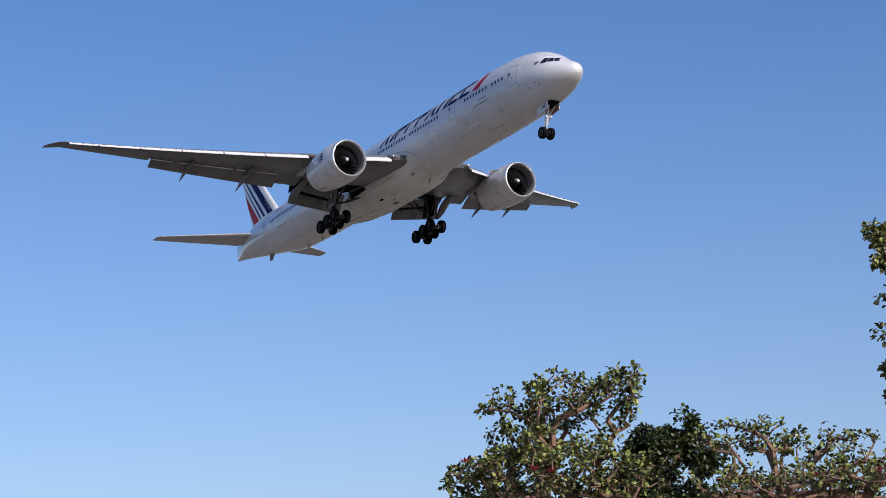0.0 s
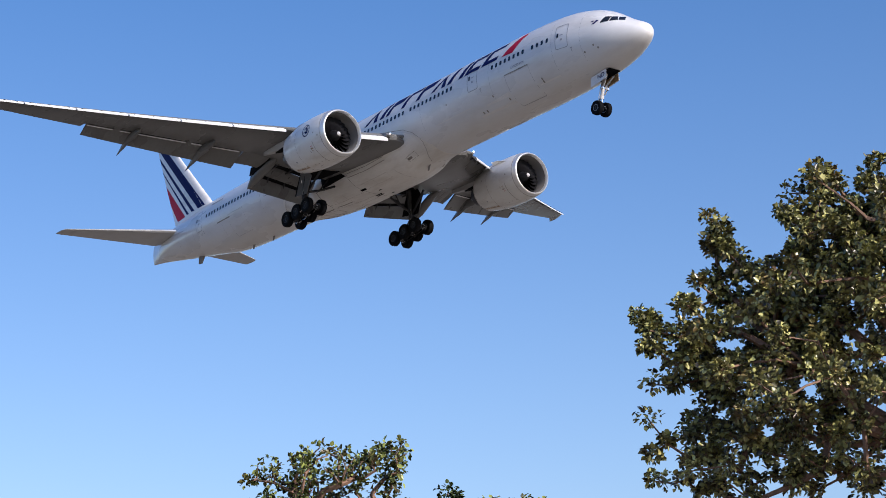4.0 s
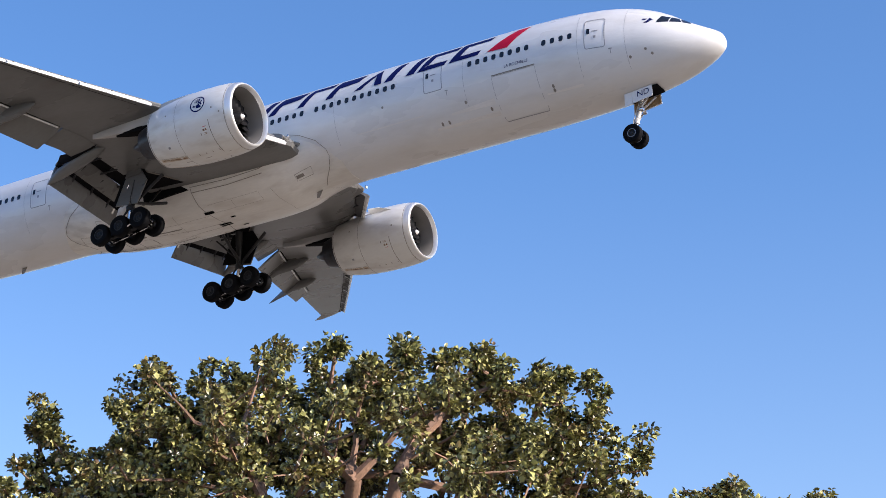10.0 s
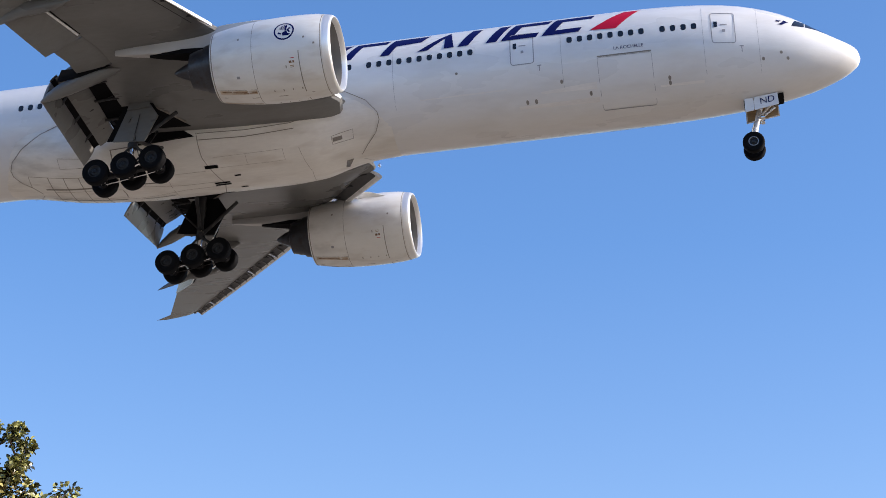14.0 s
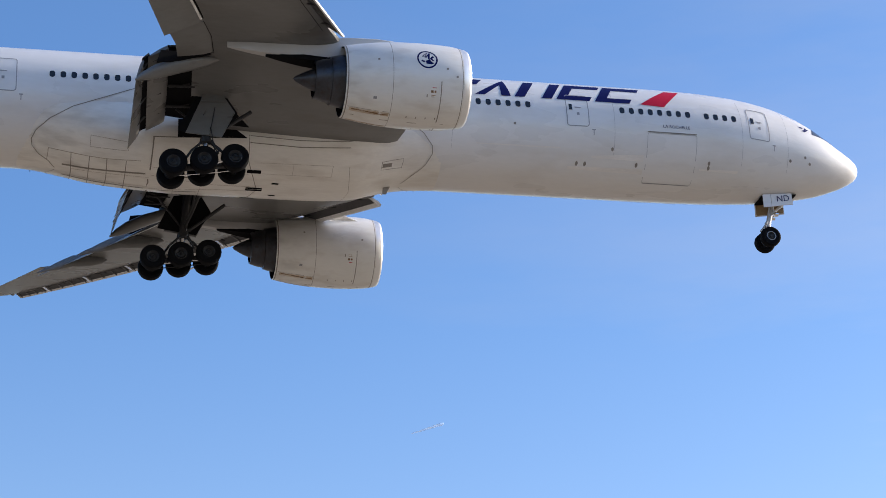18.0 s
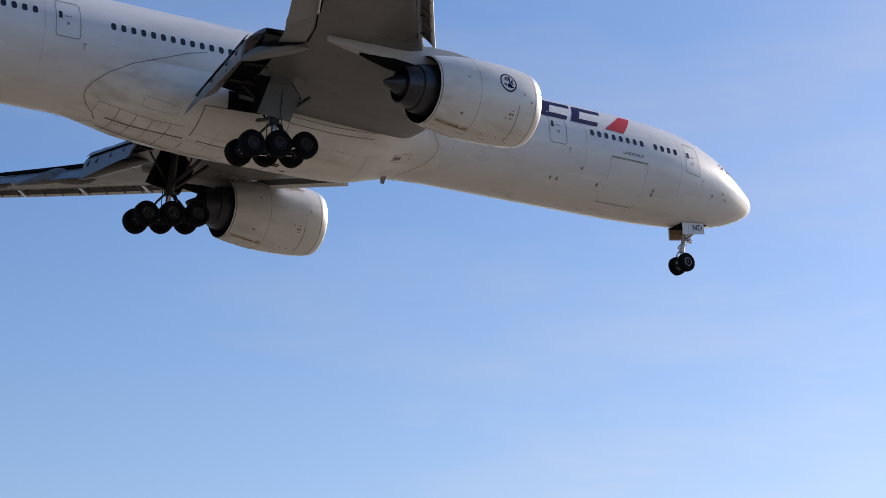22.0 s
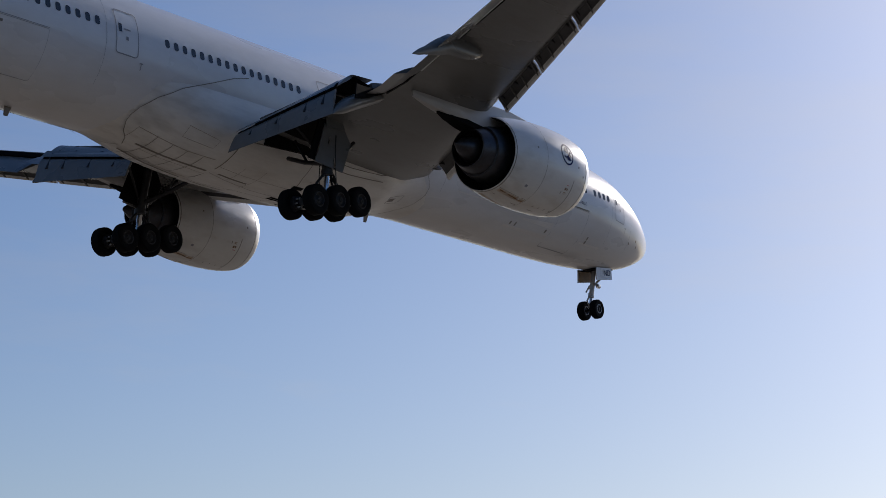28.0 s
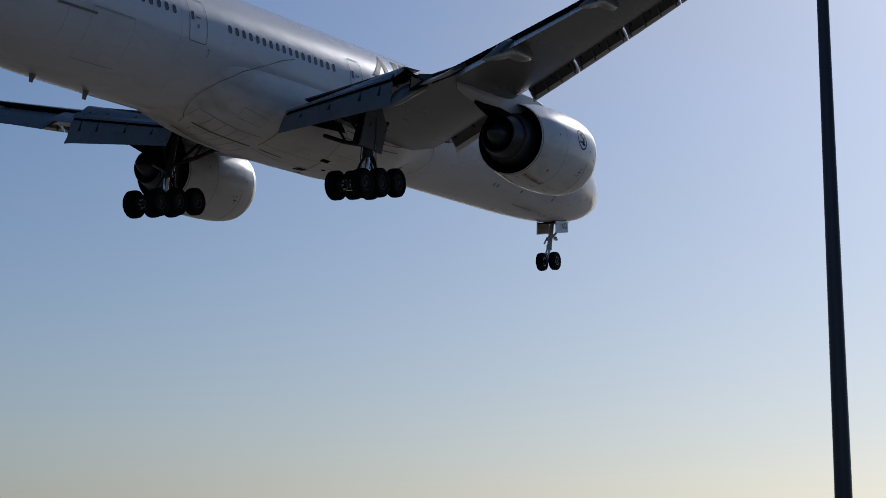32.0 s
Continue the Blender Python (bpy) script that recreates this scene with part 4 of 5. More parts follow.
def make_engine(side):
    c = (0.0, EY * side, EZ) if side < 0 else (-0.4, EY * side, EZ + 0.1)
    prof = [(-26.6, 1.62), (-25.9, 1.60), (-25.3, 1.60), (-24.98, 1.64)]
    outer = [(-25.12, 1.915), (-25.5, 1.98), (-26.2, 2.03), (-27.2, 2.05), (-28.2, 2.03), (-29.2, 1.96), (-30.1, 1.84), (-30.95, 1.69), (-30.97, 1.66), (-30.6, 1.62), (-29.6, 1.62)]
    nac = build("engine_nacelle", *lathe(outer, 64, c), NACELLE, jet, "white engine nacelle with a bare metal lip", 40)
    build("intake_lip", *lathe([(-24.98, 1.64), (-24.80, 1.68), (-24.71, 1.74), (-24.72, 1.80), (-24.84, 1.86), (-25.12, 1.917)], 64, c), ALU, nac, "bare metal intake lip", 60)
    build("intake_duct", *lathe([(-26.5, 1.62)] + prof[1:], 64, c), LINER, nac, "", 40)
    build("fan_case", *lathe([(-26.62, 0.2), (-26.62, 1.6), (-26.3, 1.615)], 48, c), DARK, nac, "dark fan case")
    # fan: blades on a spinner, turned as one piece
    fan = build("fan", *lathe([(-26.75, 0.50), (-26.45, 0.46), (-26.1, 0.34), (-25.85, 0.2), (-25.7, 0.06), (-25.68, 0.0)], 28), BLADE, jet, "dark fan with a white swirl on its spinner", 50)
    v, f = [], []
    for i in range(11):
        q = i / 10
        x = -25.72 - 0.62 * q
        r = 0.10 + 0.30 * q ** 0.8
        for e in (0.0, 0.7 + 0.5 * q):
            a = 4.4 * q + e
            v.append((x + 0.02, (r + 0.02) * math.cos(a), (r + 0.02) * math.sin(a)))
    build("spinner_swirl", v, [(2 * i, 2 * i + 1, 2 * i + 3, 2 * i + 2) for i in range(10)], WHITE, nac).parent = fan
    tip = build("spinner_tip", *lathe([(-25.80, 0.165), (-25.73, 0.12), (-25.665, 0.07), (-25.64, 0.0)], 20), WHITE, None, "white spinner tip", 60)
    tip.parent = fan
    bv, bf = [], []
    for i in range(7):
        r = 0.42 + 1.17 * i / 6
        tw = radians(28 + 32 * i / 6)
        sweep = 0.16 * math.sin(math.pi * i / 6) - 0.1 * (i / 6) ** 2
        half = 0.17 + 0.10 * math.sin(math.pi * min(1, i / 6 * 0.8))
        for e in (-1, 1):
            for t in (0, 0.02):
                bv.append((-26.62 + e * half * math.cos(tw) + t, e * half * math.sin(tw) + sweep, r))
    for i in range(6):
        o = 4 * i
        bf += [(o, o + 2, o + 6, o + 4), (o + 1, o + 5, o + 7, o + 3), (o, o + 4, o + 5, o + 1), (o + 2, o + 3, o + 7, o + 6)]
    first = build("fan_blade", bv, bf, BLADE, None, "", 40)
    first.parent = fan
    for i in range(1, 22):
        place("fan_blade", first.data, fan, Matrix.Rotation(2 * math.pi * i / 22, 4, "X"))
    fan.location = (c[0] + 0.5, c[1], c[2])
    fans.append(fan)
    # core
    build("core_cowl", *lathe([(-29.6, 1.60), (-29.7, 1.32), (-30.6, 1.30), (-31.2, 1.22), (-31.55, 1.14), (-31.57, 1.05), (-31.9, 1.0), (-32.35, 0.88), (-32.37, 0.82), (-31.9, 0.84), (-31.5, 0.6)], 48, c), TITAN, nac, "heat-stained metal exhaust cowl", 30)
    build("exhaust_plug", *lathe([(-31.5, 0.62), (-32.2, 0.58), (-32.8, 0.36), (-33.3, 0.12), (-33.4, 0.0)], 32, c), TITAN, nac, "dark metal exhaust cone")
    build("fan_duct", *lathe([(-30.955, 1.668), (-30.95, 1.645), (-30.5, 1.605), (-29.58, 1.60), (-29.58, 1.30)], 56, c), DUCT, nac, "dark fan nozzle")
    # seams and small marks on the cowl
    def cowl(x, a, proud=0.006):
        r = np.interp(-x, [24.84, 25.12, 25.5, 26.2, 27.2, 28.2, 29.2, 30.1, 30.95], [1.86, 1.915, 1.98, 2.03, 2.05, 2.03, 1.96, 1.84, 1.69]) + proud
        return (x + c[0], c[1] + side * r * math.cos(radians(a)), c[2] + r * math.sin(radians(a)))

    def ring_line(name, x, a0, a1, w, mat):
        v = [cowl(x + e * w / 2, a0 + (a1 - a0) * i / 40) for i in range(41) for e in (-1, 1)]
        build(name, v, [(2 * i, 2 * i + 1, 2 * i + 3, 2 * i + 2) for i in range(40)], mat, nac, "", 80)

    def cowl_patch(name, x0, x1, a0, a1, mat, n=4):
        v = [cowl(x0 + (x1 - x0) * j / 3, a0 + (a1 - a0) * i / n) for i in range(n + 1) for j in range(4)]
        build(name, v, [(4 * i + j, 4 * i + j + 1, 4 * i + j + 5, 4 * i + j + 4) for i in range(n) for j in range(3)], mat, nac, "", 80)
    ring_line("cowl_seam", -28.7, -90, 270, 0.022, SEAM)
    ring_line("lip_seam", -25.2, -90, 270, 0.035, SEAM)
    ring_line("cowl_edge", -30.88, -90, 270, 0.05, SEAM)
    ring_line("cowl_seam", -26.3, -82, -20, 0.04, SEAM)
    ring_line("cowl_seam", -26.3, 200, 262, 0.04, SEAM)
    cowl_patch("cowl_seam", -25.9, -30.6, -86, -84.8, SEAM)
    for x, a in ((-29.4, 8), (-29.4, 172), (-26.0, -2), (-26.0, 182), (-25.5, -12)):
        cowl_patch("cowl_dot", x - 0.05, x + 0.05, a - 1.4, a + 1.4, SEAM, 2)
    for a in (-34, 214):
        for dx, da, w, h, mat in ((0.0, 0, 0.13, 3.2, OIL), (0.18, 0, 0.09, 3.0, OIL), (0.06, 5, 0.22, 0.8, RED), (0.04, -5, 0.2, 0.9, BRONZE), (0.02, -7, 0.2, 0.7, BRONZE), (-0.2, -6, 0.05, 4.0, SEAM)):
            cowl_patch("cowl_label", -26.82 + dx, -26.82 + dx + w, a + da - h / 2, a + da + h / 2, mat, 2)
    for a in (-48, 228):
        cowl_patch("cowl_dot", -29.62, -29.45, a - 2, a + 2, DOORLINE, 2)
    for q, w in ((-74, 1), (254, -1)):
        # latches along the keel, and oil that has run aft of them
        for k in range(4):
            cowl_patch("cowl_latch", -26.4 - 0.48 * k, -26.45 - 0.48 * k, q - 1.6, q + 1.6, SEAM, 2)
        cowl_patch("cowl_seam", -28.75, -30.8, q + 5.5 * w, q + 6 * w, SEAM)
        cowl_patch("thin_oil_stain", -28.75, -30.7, q - 2.5 * w, q + 4.5 * w, OIL_THIN)
        for x0, x1, a0, a1 in ((-28.8, -29.5, -0.5, 1.0), (-29.3, -29.9, 0.2, 2.1), (-29.8, -30.5, 1.2, 2.6), (-30.4, -30.6, 0.8, 3.0)):
            cowl_patch("oil_stain", x0, x1, q + a0 * w, q + a1 * w, OIL)
    cowl_patch("cowl_vent", -28.4, -27.6, 138, 143, SEAM)
    # round emblem: ring and a plain inner shape
    em, ef = [], []
    for i in range(28):
        t = 2 * math.pi * i / 28
        for r in (0.44, 0.52):
            em.append(cowl(-27.0 + r * math.cos(t), 11 + math.degrees(r * math.sin(t) / 2.04), 0.008))
    ef = [(2 * i, 2 * i + 1, (2 * i + 3) % 56, (2 * i + 2) % 56) for i in range(28)]
    build("emblem_ring", em, ef, NAVY, nac, "navy round emblem", 80)
    def emblem(name, pts):
        v = [cowl(-27.0 - u, 11 + math.degrees(w / 2.04), 0.008) for u, w in pts]
        build(name, v, [tuple(range(len(v)))], NAVY, nac, "", 80)
    for k in range(5):          # a fan of stripes over a plain crooked shape
        t0, t1 = 1.75 + 0.24 * k, 1.75 + 0.24 * k + 0.15
        emblem("emblem_stripe", [(-0.08 - 0.36 * math.cos(t0), 0.02 + 0.36 * math.sin(t0)), (-0.08 - 0.36 * math.cos(t1), 0.02 + 0.36 * math.sin(t1)), (-0.06 - 0.1 * math.cos(t1), 0.02 + 0.1 * math.sin(t1)), (-0.06 - 0.1 * math.cos(t0), 0.02 + 0.1 * math.sin(t0))])
    emblem("emblem_shape", [(-0.06, 0.36), (-0.15, 0.36), (-0.12, 0.0), (-0.02, 0.0)])
    emblem("emblem_shape", [(-0.12, 0.02), (-0.26, 0.2), (-0.36, 0.12), (-0.24, 0.06), (-0.34, -0.1), (-0.26, -0.12), (-0.18, -0.04)])
    emblem("emblem_shape", [(-0.12, 0.0), (-0.2, -0.16), (-0.34, -0.22), (-0.2, -0.3), (0.06, -0.28), (0.1, -0.12)])
    emblem("emblem_shape", [(0.12, -0.1), (0.14, -0.22), (0.32, -0.16), (0.28, -0.06), (0.2, -0.12)])
    # chine on the inboard face
    a = 142
    p = [Vector(cowl(x, a, 0.0)) for x in (-26.1, -27.9)]
    out = (Vector(cowl(-27.0, a, 1.0)) - Vector(cowl(-27.0, a, 0.0))).normalized()
    build("nacelle_chine", *plate([p[0] - out * 0.02, p[1] - out * 0.02, p[1] + out * 0.42, p[1] * 0.55 + p[0] * 0.45 + out * 0.34], 0.03), NACELLE, nac)
    # the cowl is a little shorter than its drawing, the exhaust more so
    done = set()
    for ob in [nac, fan] + list(nac.children) + list(fan.children):
        if ob.data and ob.data.name not in done:
            done.add(ob.data.name)
            o = 0.0 if ob.parent == fan or ob == fan else c[0]
            for p in ob.data.vertices:
                d = p.co.x - o + 30.95
                p.co.x = -30.95 + o + d * (0.945 if d > 0 else 0.93)
    # pylon
    rings = []
    for x, z0, z1, w in ((-26.9, -0.42, -0.36, 0.05), (-27.8, -0.55, -0.2, 0.26), (-29.2, -0.8, -0.1, 0.34), (-30.6, -1.3, -0.15, 0.38), (-31.6, -1.55, -0.3, 0.38), (-33.5, -1.35, -0.5, 0.34), (-35.2, -1.15, -0.55, 0.2), (-36.3, -0.98, -0.6, 0.03)):
        y = EY
        rings.append([(x, y - w, z0 + 0.12), (x, y - w * 0.7, z0), (x, y + w * 0.7, z0), (x, y + w, z0 + 0.12), (x, y + w, z1 - 0.1), (x, y + w * 0.6, z1), (x, y - w * 0.6, z1), (x, y - w, z1 - 0.1)])
    build("pylon", *loft(mirrored(rings, side)), TAIL, nac, "grey engine pylon", 40)
    build("pylon_heat_shield", *loft(mirrored([[(x, EY - w, z + 0.1), (x, EY + w, z + 0.1), (x, EY + w, z - 0.16), (x, EY - w, z - 0.16)] for x, z, w in ((-30.4, -1.3, 0.40), (-31.6, -1.50, 0.42), (-32.8, -1.38, 0.36), (-33.8, -1.24, 0.24), (-34.5, -1.16, 0.05))], side)), DARK, nac, "dark heat shield under the pylon")
    return nac


for side in (-1, 1):
    make_engine(side)

# ---- tail ----
def fin_le(z):
    return 60.5 + 0.947 * (z - 3.69)


def fin_te(z):
    return 67.46 + 0.373 * (z - 3.4)


def on_fin(s, z, side=-1, proud=0.006):
    ch = fin_te(z) - fin_le(z)
    u = min(0.985, max(0.004, (s - fin_le(z)) / ch))
    return (-s, side * (0.11 * ch * half_thick(u) + proud), z)


rings = []
for z in [2.2, 3.0, 4.0, 5.5, 7.0, 8.5, 10.0, 11.2, 11.8, 12.1]:
    ch = (fin_te(z) - fin_le(z)) * (1.0 if z < 12 else 0.93)
    le = fin_le(z) + (0.12 if z > 12 else 0)
    us = [(1 - math.cos(math.pi * i / 14)) / 2 for i in range(15)]
    k = 0.11 if z < 12 else 0.05
    rings.append([(-le - ch * u, k * ch * half_thick(u) + 0.004, z) for u in us] + [(-le - ch * u, -k * ch * half_thick(u) - 0.004, z) for u in us[::-1]])
fin = build("tail_fin", *loft(rings), WHITE, jet, "white tail fin with slanted blue and red stripes", 40)
for side in (-1, 1):
    for q in (((62.46, 3.45), (61.25, 3.5), (69.45, 12.06), (70.6, 12.06)), ((63.7, 3.45), (63.12, 3.42), (70.28, 11.0), (70.05, 10.4)), ((64.67, 3.42), (64.27, 3.42), (69.7, 9.35), (69.56, 9.05))):
        skin_patch("blue_stripe", q, NAVY, side, nu=2, nv=14, parent=fin, surface=on_fin, proud=0.008, label="navy stripe")
    skin_patch("red_stripe", ((66.75, 3.3), (65.04, 3.34), (69.05, 7.65), (68.2, 5.45)), RED, side, nu=4, nv=12, parent=fin, surface=on_fin, proud=0.008, label="red stripe")
build("fin_root_fillet", *loft([[(-58.0, 0.05, 2.98), (-58.0, -0.05, 2.98), (-58.0, -0.03, 3.06), (-58.0, 0.03, 3.06)], [(-60.4, 0.3, 2.8), (-60.4, -0.3, 2.8), (-60.4, -0.06, 3.62), (-60.4, 0.06, 3.62)]]), WHITE, fin)
for side in (-1, 1):
    rings = []
    for i in range(8):
        q = i / 7
        y = 0.9 + 9.75 * q
        le, te = 63.6 + 5.9 * q, 69.7 + 1.8 * q
        rings.append(section(-le, y, 1.42 + 0.32 * q, te - le, 0.11 - 0.02 * q, 1.0, -1.0))
    y = 10.85
    rings.append(section(-70.1, y, 1.76, 1.3, 0.05, 1.0, -1.0))
    stab = build("tailplane", *loft(mirrored(rings, side)), TAIL, jet, "grey tailplane with a bare metal leading edge", 30)
    lead = []
    for i in range(7):
        q = i / 6
        r = section(-(63.6 + 5.9 * q) + 0.012, 0.9 + 9.6 * q, 1.42 + 0.32 * q, (6.1 - 4.1 * q) * 1.003, 0.116 - 0.02 * q, 0.05, -1.0, 8)
        lead.append(r)
    build("tailplane_edge", *loft(mirrored(lead, side)), ALU, stab, "bare metal leading edge", 40)
    v = [side_of(p, side) for q in span(0, 1, 6) for p in ((-(68.0 + 2.9 * q) - 0.02, 0.9 + 9.6 * q, 1.2 + 0.42 * q), (-(68.0 + 2.9 * q) + 0.02, 0.9 + 9.6 * q, 1.2 + 0.42 * q))]
build("tail_cone_outlet", *lathe([(-71.39, 0.0), (-71.42, 0.16), (-71.2, 0.2)], 16, (0, 0, 1.1)), TITAN, fuselage)


# ---- landing gear ----
def wheel_meshes(r, w, rim):
    prof = [(-w * 0.42, r * 0.50), (-w * 0.47, r * 0.62), (-w * 0.5, r * 0.80), (-w * 0.46, r * 0.92), (-w * 0.36, r * 0.985), (-w * 0.2, r), (0, r * 1.002)]
    prof = prof + [(-a, b) for a, b in prof[-2::-1]]
    hub = [(-w * 0.42, 0.0), (-w * 0.44, r * 0.12), (-w * 0.36, r * 0.16), (-w * 0.30, r * 0.30), (-w * 0.36, r * 0.40), (-w * 0.43, r * 0.46), (-w * 0.42, r * 0.51)]
    hub = hub + [(-a, b) for a, b in hub[::-1]]
    g = 0.04 if rim == RIM_PALE else 0.015
    ring = [(-w * 0.44, r * (0.43 - g)), (-w * 0.455, r * 0.43), (-w * 0.44, r * (0.43 + g)), (w * 0.44, r * (0.43 + g)), (w * 0.455, r * 0.43), (w * 0.44, r * (0.43 - g))]
    out = []
    for name, p, mat in (("tyre", prof, TYRE), ("wheel_hub", hub, HUB), ("rim_ring", ring, rim)):
        v, f = lathe(p, 32, axis="y")
        ob = build(name, v, f, mat, None, "", 30)
        out.append(ob.data)
        bpy.data.objects.remove(ob)
    return out


def add_wheel(gear, meshes, x, y, z):
    for name, me in zip(("tyre", "wheel_hub", "rim_ring"), meshes):
        place(name, me, gear, Matrix.Translation((x, y, z)))


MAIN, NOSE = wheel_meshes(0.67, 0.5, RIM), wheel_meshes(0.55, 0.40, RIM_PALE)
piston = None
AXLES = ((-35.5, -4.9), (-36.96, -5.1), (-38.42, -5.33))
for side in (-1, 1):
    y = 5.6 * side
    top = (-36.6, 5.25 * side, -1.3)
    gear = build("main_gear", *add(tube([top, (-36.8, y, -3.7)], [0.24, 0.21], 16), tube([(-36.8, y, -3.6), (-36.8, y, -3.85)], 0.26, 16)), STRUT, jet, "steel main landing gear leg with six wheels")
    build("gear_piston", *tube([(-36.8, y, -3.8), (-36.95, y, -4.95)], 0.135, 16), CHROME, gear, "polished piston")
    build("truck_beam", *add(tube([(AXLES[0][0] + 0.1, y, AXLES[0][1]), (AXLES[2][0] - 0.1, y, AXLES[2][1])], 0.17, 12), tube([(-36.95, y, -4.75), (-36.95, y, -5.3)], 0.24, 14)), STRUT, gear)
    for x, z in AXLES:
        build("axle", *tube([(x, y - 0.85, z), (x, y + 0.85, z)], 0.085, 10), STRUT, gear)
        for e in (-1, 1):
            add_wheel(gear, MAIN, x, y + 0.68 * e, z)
            for k in range(6):
                a = 2 * math.pi * k / 6 + 0.3
                spot = (x + 0.2 * math.cos(a), y + 0.22 * e, z + 0.2 * math.sin(a))
                if piston is None:
                    ob = build("brake_piston", *lathe([(-0.05, 0.0), (-0.05, 0.045), (0.05, 0.045), (0.05, 0.0)], 8, (0, 0, 0), "y"), ALU, gear, "bright brake piston")
                    ob.matrix_local, piston = Matrix.Translation(spot), ob.data
                else:
                    place("brake_piston", piston, gear, Matrix.Translation(spot), "bright brake piston")
            build("brake_disc", *lathe([(-0.1, 0.12), (-0.1, 0.3), (0.1, 0.3), (0.1, 0.12)], 18, (x, y + 0.36 * e, z), "y"), STRUT, gear)
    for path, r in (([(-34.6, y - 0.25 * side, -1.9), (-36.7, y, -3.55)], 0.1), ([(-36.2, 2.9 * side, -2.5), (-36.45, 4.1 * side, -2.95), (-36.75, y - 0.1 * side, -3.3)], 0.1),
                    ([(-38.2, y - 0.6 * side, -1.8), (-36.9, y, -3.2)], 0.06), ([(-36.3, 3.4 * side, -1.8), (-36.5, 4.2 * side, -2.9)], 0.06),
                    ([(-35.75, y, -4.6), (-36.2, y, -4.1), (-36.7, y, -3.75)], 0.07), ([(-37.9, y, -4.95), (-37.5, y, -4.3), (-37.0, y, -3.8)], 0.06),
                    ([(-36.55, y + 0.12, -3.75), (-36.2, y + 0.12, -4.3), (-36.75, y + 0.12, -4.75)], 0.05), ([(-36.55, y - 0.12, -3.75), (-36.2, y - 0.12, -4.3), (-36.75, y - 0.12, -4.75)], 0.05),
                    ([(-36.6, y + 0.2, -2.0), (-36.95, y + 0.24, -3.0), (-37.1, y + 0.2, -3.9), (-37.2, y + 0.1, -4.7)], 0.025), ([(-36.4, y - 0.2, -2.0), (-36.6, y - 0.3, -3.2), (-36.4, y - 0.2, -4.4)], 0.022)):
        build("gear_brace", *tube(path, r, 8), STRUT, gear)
    for dx, dy, dz, L in ((0.16, 0.2, -2.35, 0.5), (-0.2, 0.16, -2.9, 0.35), (0.1, -0.24, -3.1, 0.45), (-0.12, -0.2, -2.2, 0.3)):
        build("gear_actuator", *tube([(-36.7 + dx, y + dy, dz), (-36.78 + dx * 1.4, y + dy * 1.2, dz - L)], 0.04, 8), CHROME, gear, "bright actuator rod")
    for e in (-1, 1):
        build("brake_rod", *tube([(-35.6, y + 0.3 * e, -5.12), (-36.9, y + 0.32 * e, -5.34), (-38.3, y + 0.3 * e, -5.55)], 0.03, 6), CHROME if e * side < 0 else STRUT, gear)
    build("hydraulic_line", *tube([(-35.9, y + 0.75 * side, -5.05), (-36.5, y + 0.82 * side, -5.35), (-37.2, y + 0.82 * side, -5.45), (-37.5, y + 0.75 * side, -5.4)], 0.05, 8), CHROME, gear)
    door = [side_of(p, side) for p in ((-36.0, 5.74, -1.3), (-37.05, 5.7, -1.55), (-37.8, 5.74, -3.42), (-36.08, 5.86, -3.63), (-35.43, 5.8, -2.23))]
    build("gear_door", *plate(door, 0.07), GREY, gear, "grey leg door plate", 40)
    # added black plate stands in for the shaded inside of the leg door
    shade_plate = [side_of(p, side) for p in ((-35.9, 5.64, -1.2), (-37.3, 5.6, -1.4), (-38.15, 5.64, -3.3), (-36.08, 5.76, -3.55), (-35.3, 5.7, -2.2))]
    build("door_lining", *plate(shade_plate, 0.05), DARK, gear, "dark ribbed inside of the leg door", 40)
    build("gear_door_hinge_panel", *plate([side_of(p, side) for p in ((-36.0, 5.75, -1.12), (-37.0, 5.72, -1.2), (-37.08, 5.84, -1.75), (-35.86, 5.86, -1.7))], 0.05), GREY, gear, "", 40)

nose = build("nose_gear", *add(tube([(-5.55, 0, -2.4), (-5.98, 0, -4.0)], 0.14, 14), tube([(-5.98, 0, -3.85), (-6.02, 0, -4.12)], 0.17, 14)), GEAR_WHITE, jet, "nose landing gear leg with two wheels")
build("gear_piston", *tube([(-6.0, 0, -4.05), (-6.12, 0, -4.85)], 0.09, 12), CHROME, nose, "polished piston")
build("axle", *tube([(-6.12, -0.6, -4.85), (-6.12, 0.6, -4.85)], 0.07, 10), STRUT, nose)
for e in (-1, 1):
    add_wheel(nose, NOSE, -6.12, 0.42 * e, -4.85)
for path, r in (([(-4.9, 0.35, -2.6), (-5.75, 0.1, -3.35)], 0.07), ([(-4.9, -0.35, -2.6), (-5.75, -0.1, -3.35)], 0.07), ([(-6.15, 0, -4.0), (-6.45, 0, -4.35), (-6.2, 0, -4.7)], 0.05), ([(-5.6, 0.3, -3.3), (-6.0, 0.32, -3.75)], 0.05), ([(-5.75, -0.16, -3.0), (-6.1, -0.2, -3.9), (-6.25, -0.12, -4.5)], 0.022)):
    build("gear_brace", *tube(path, r, 8), GEAR_WHITE, nose)
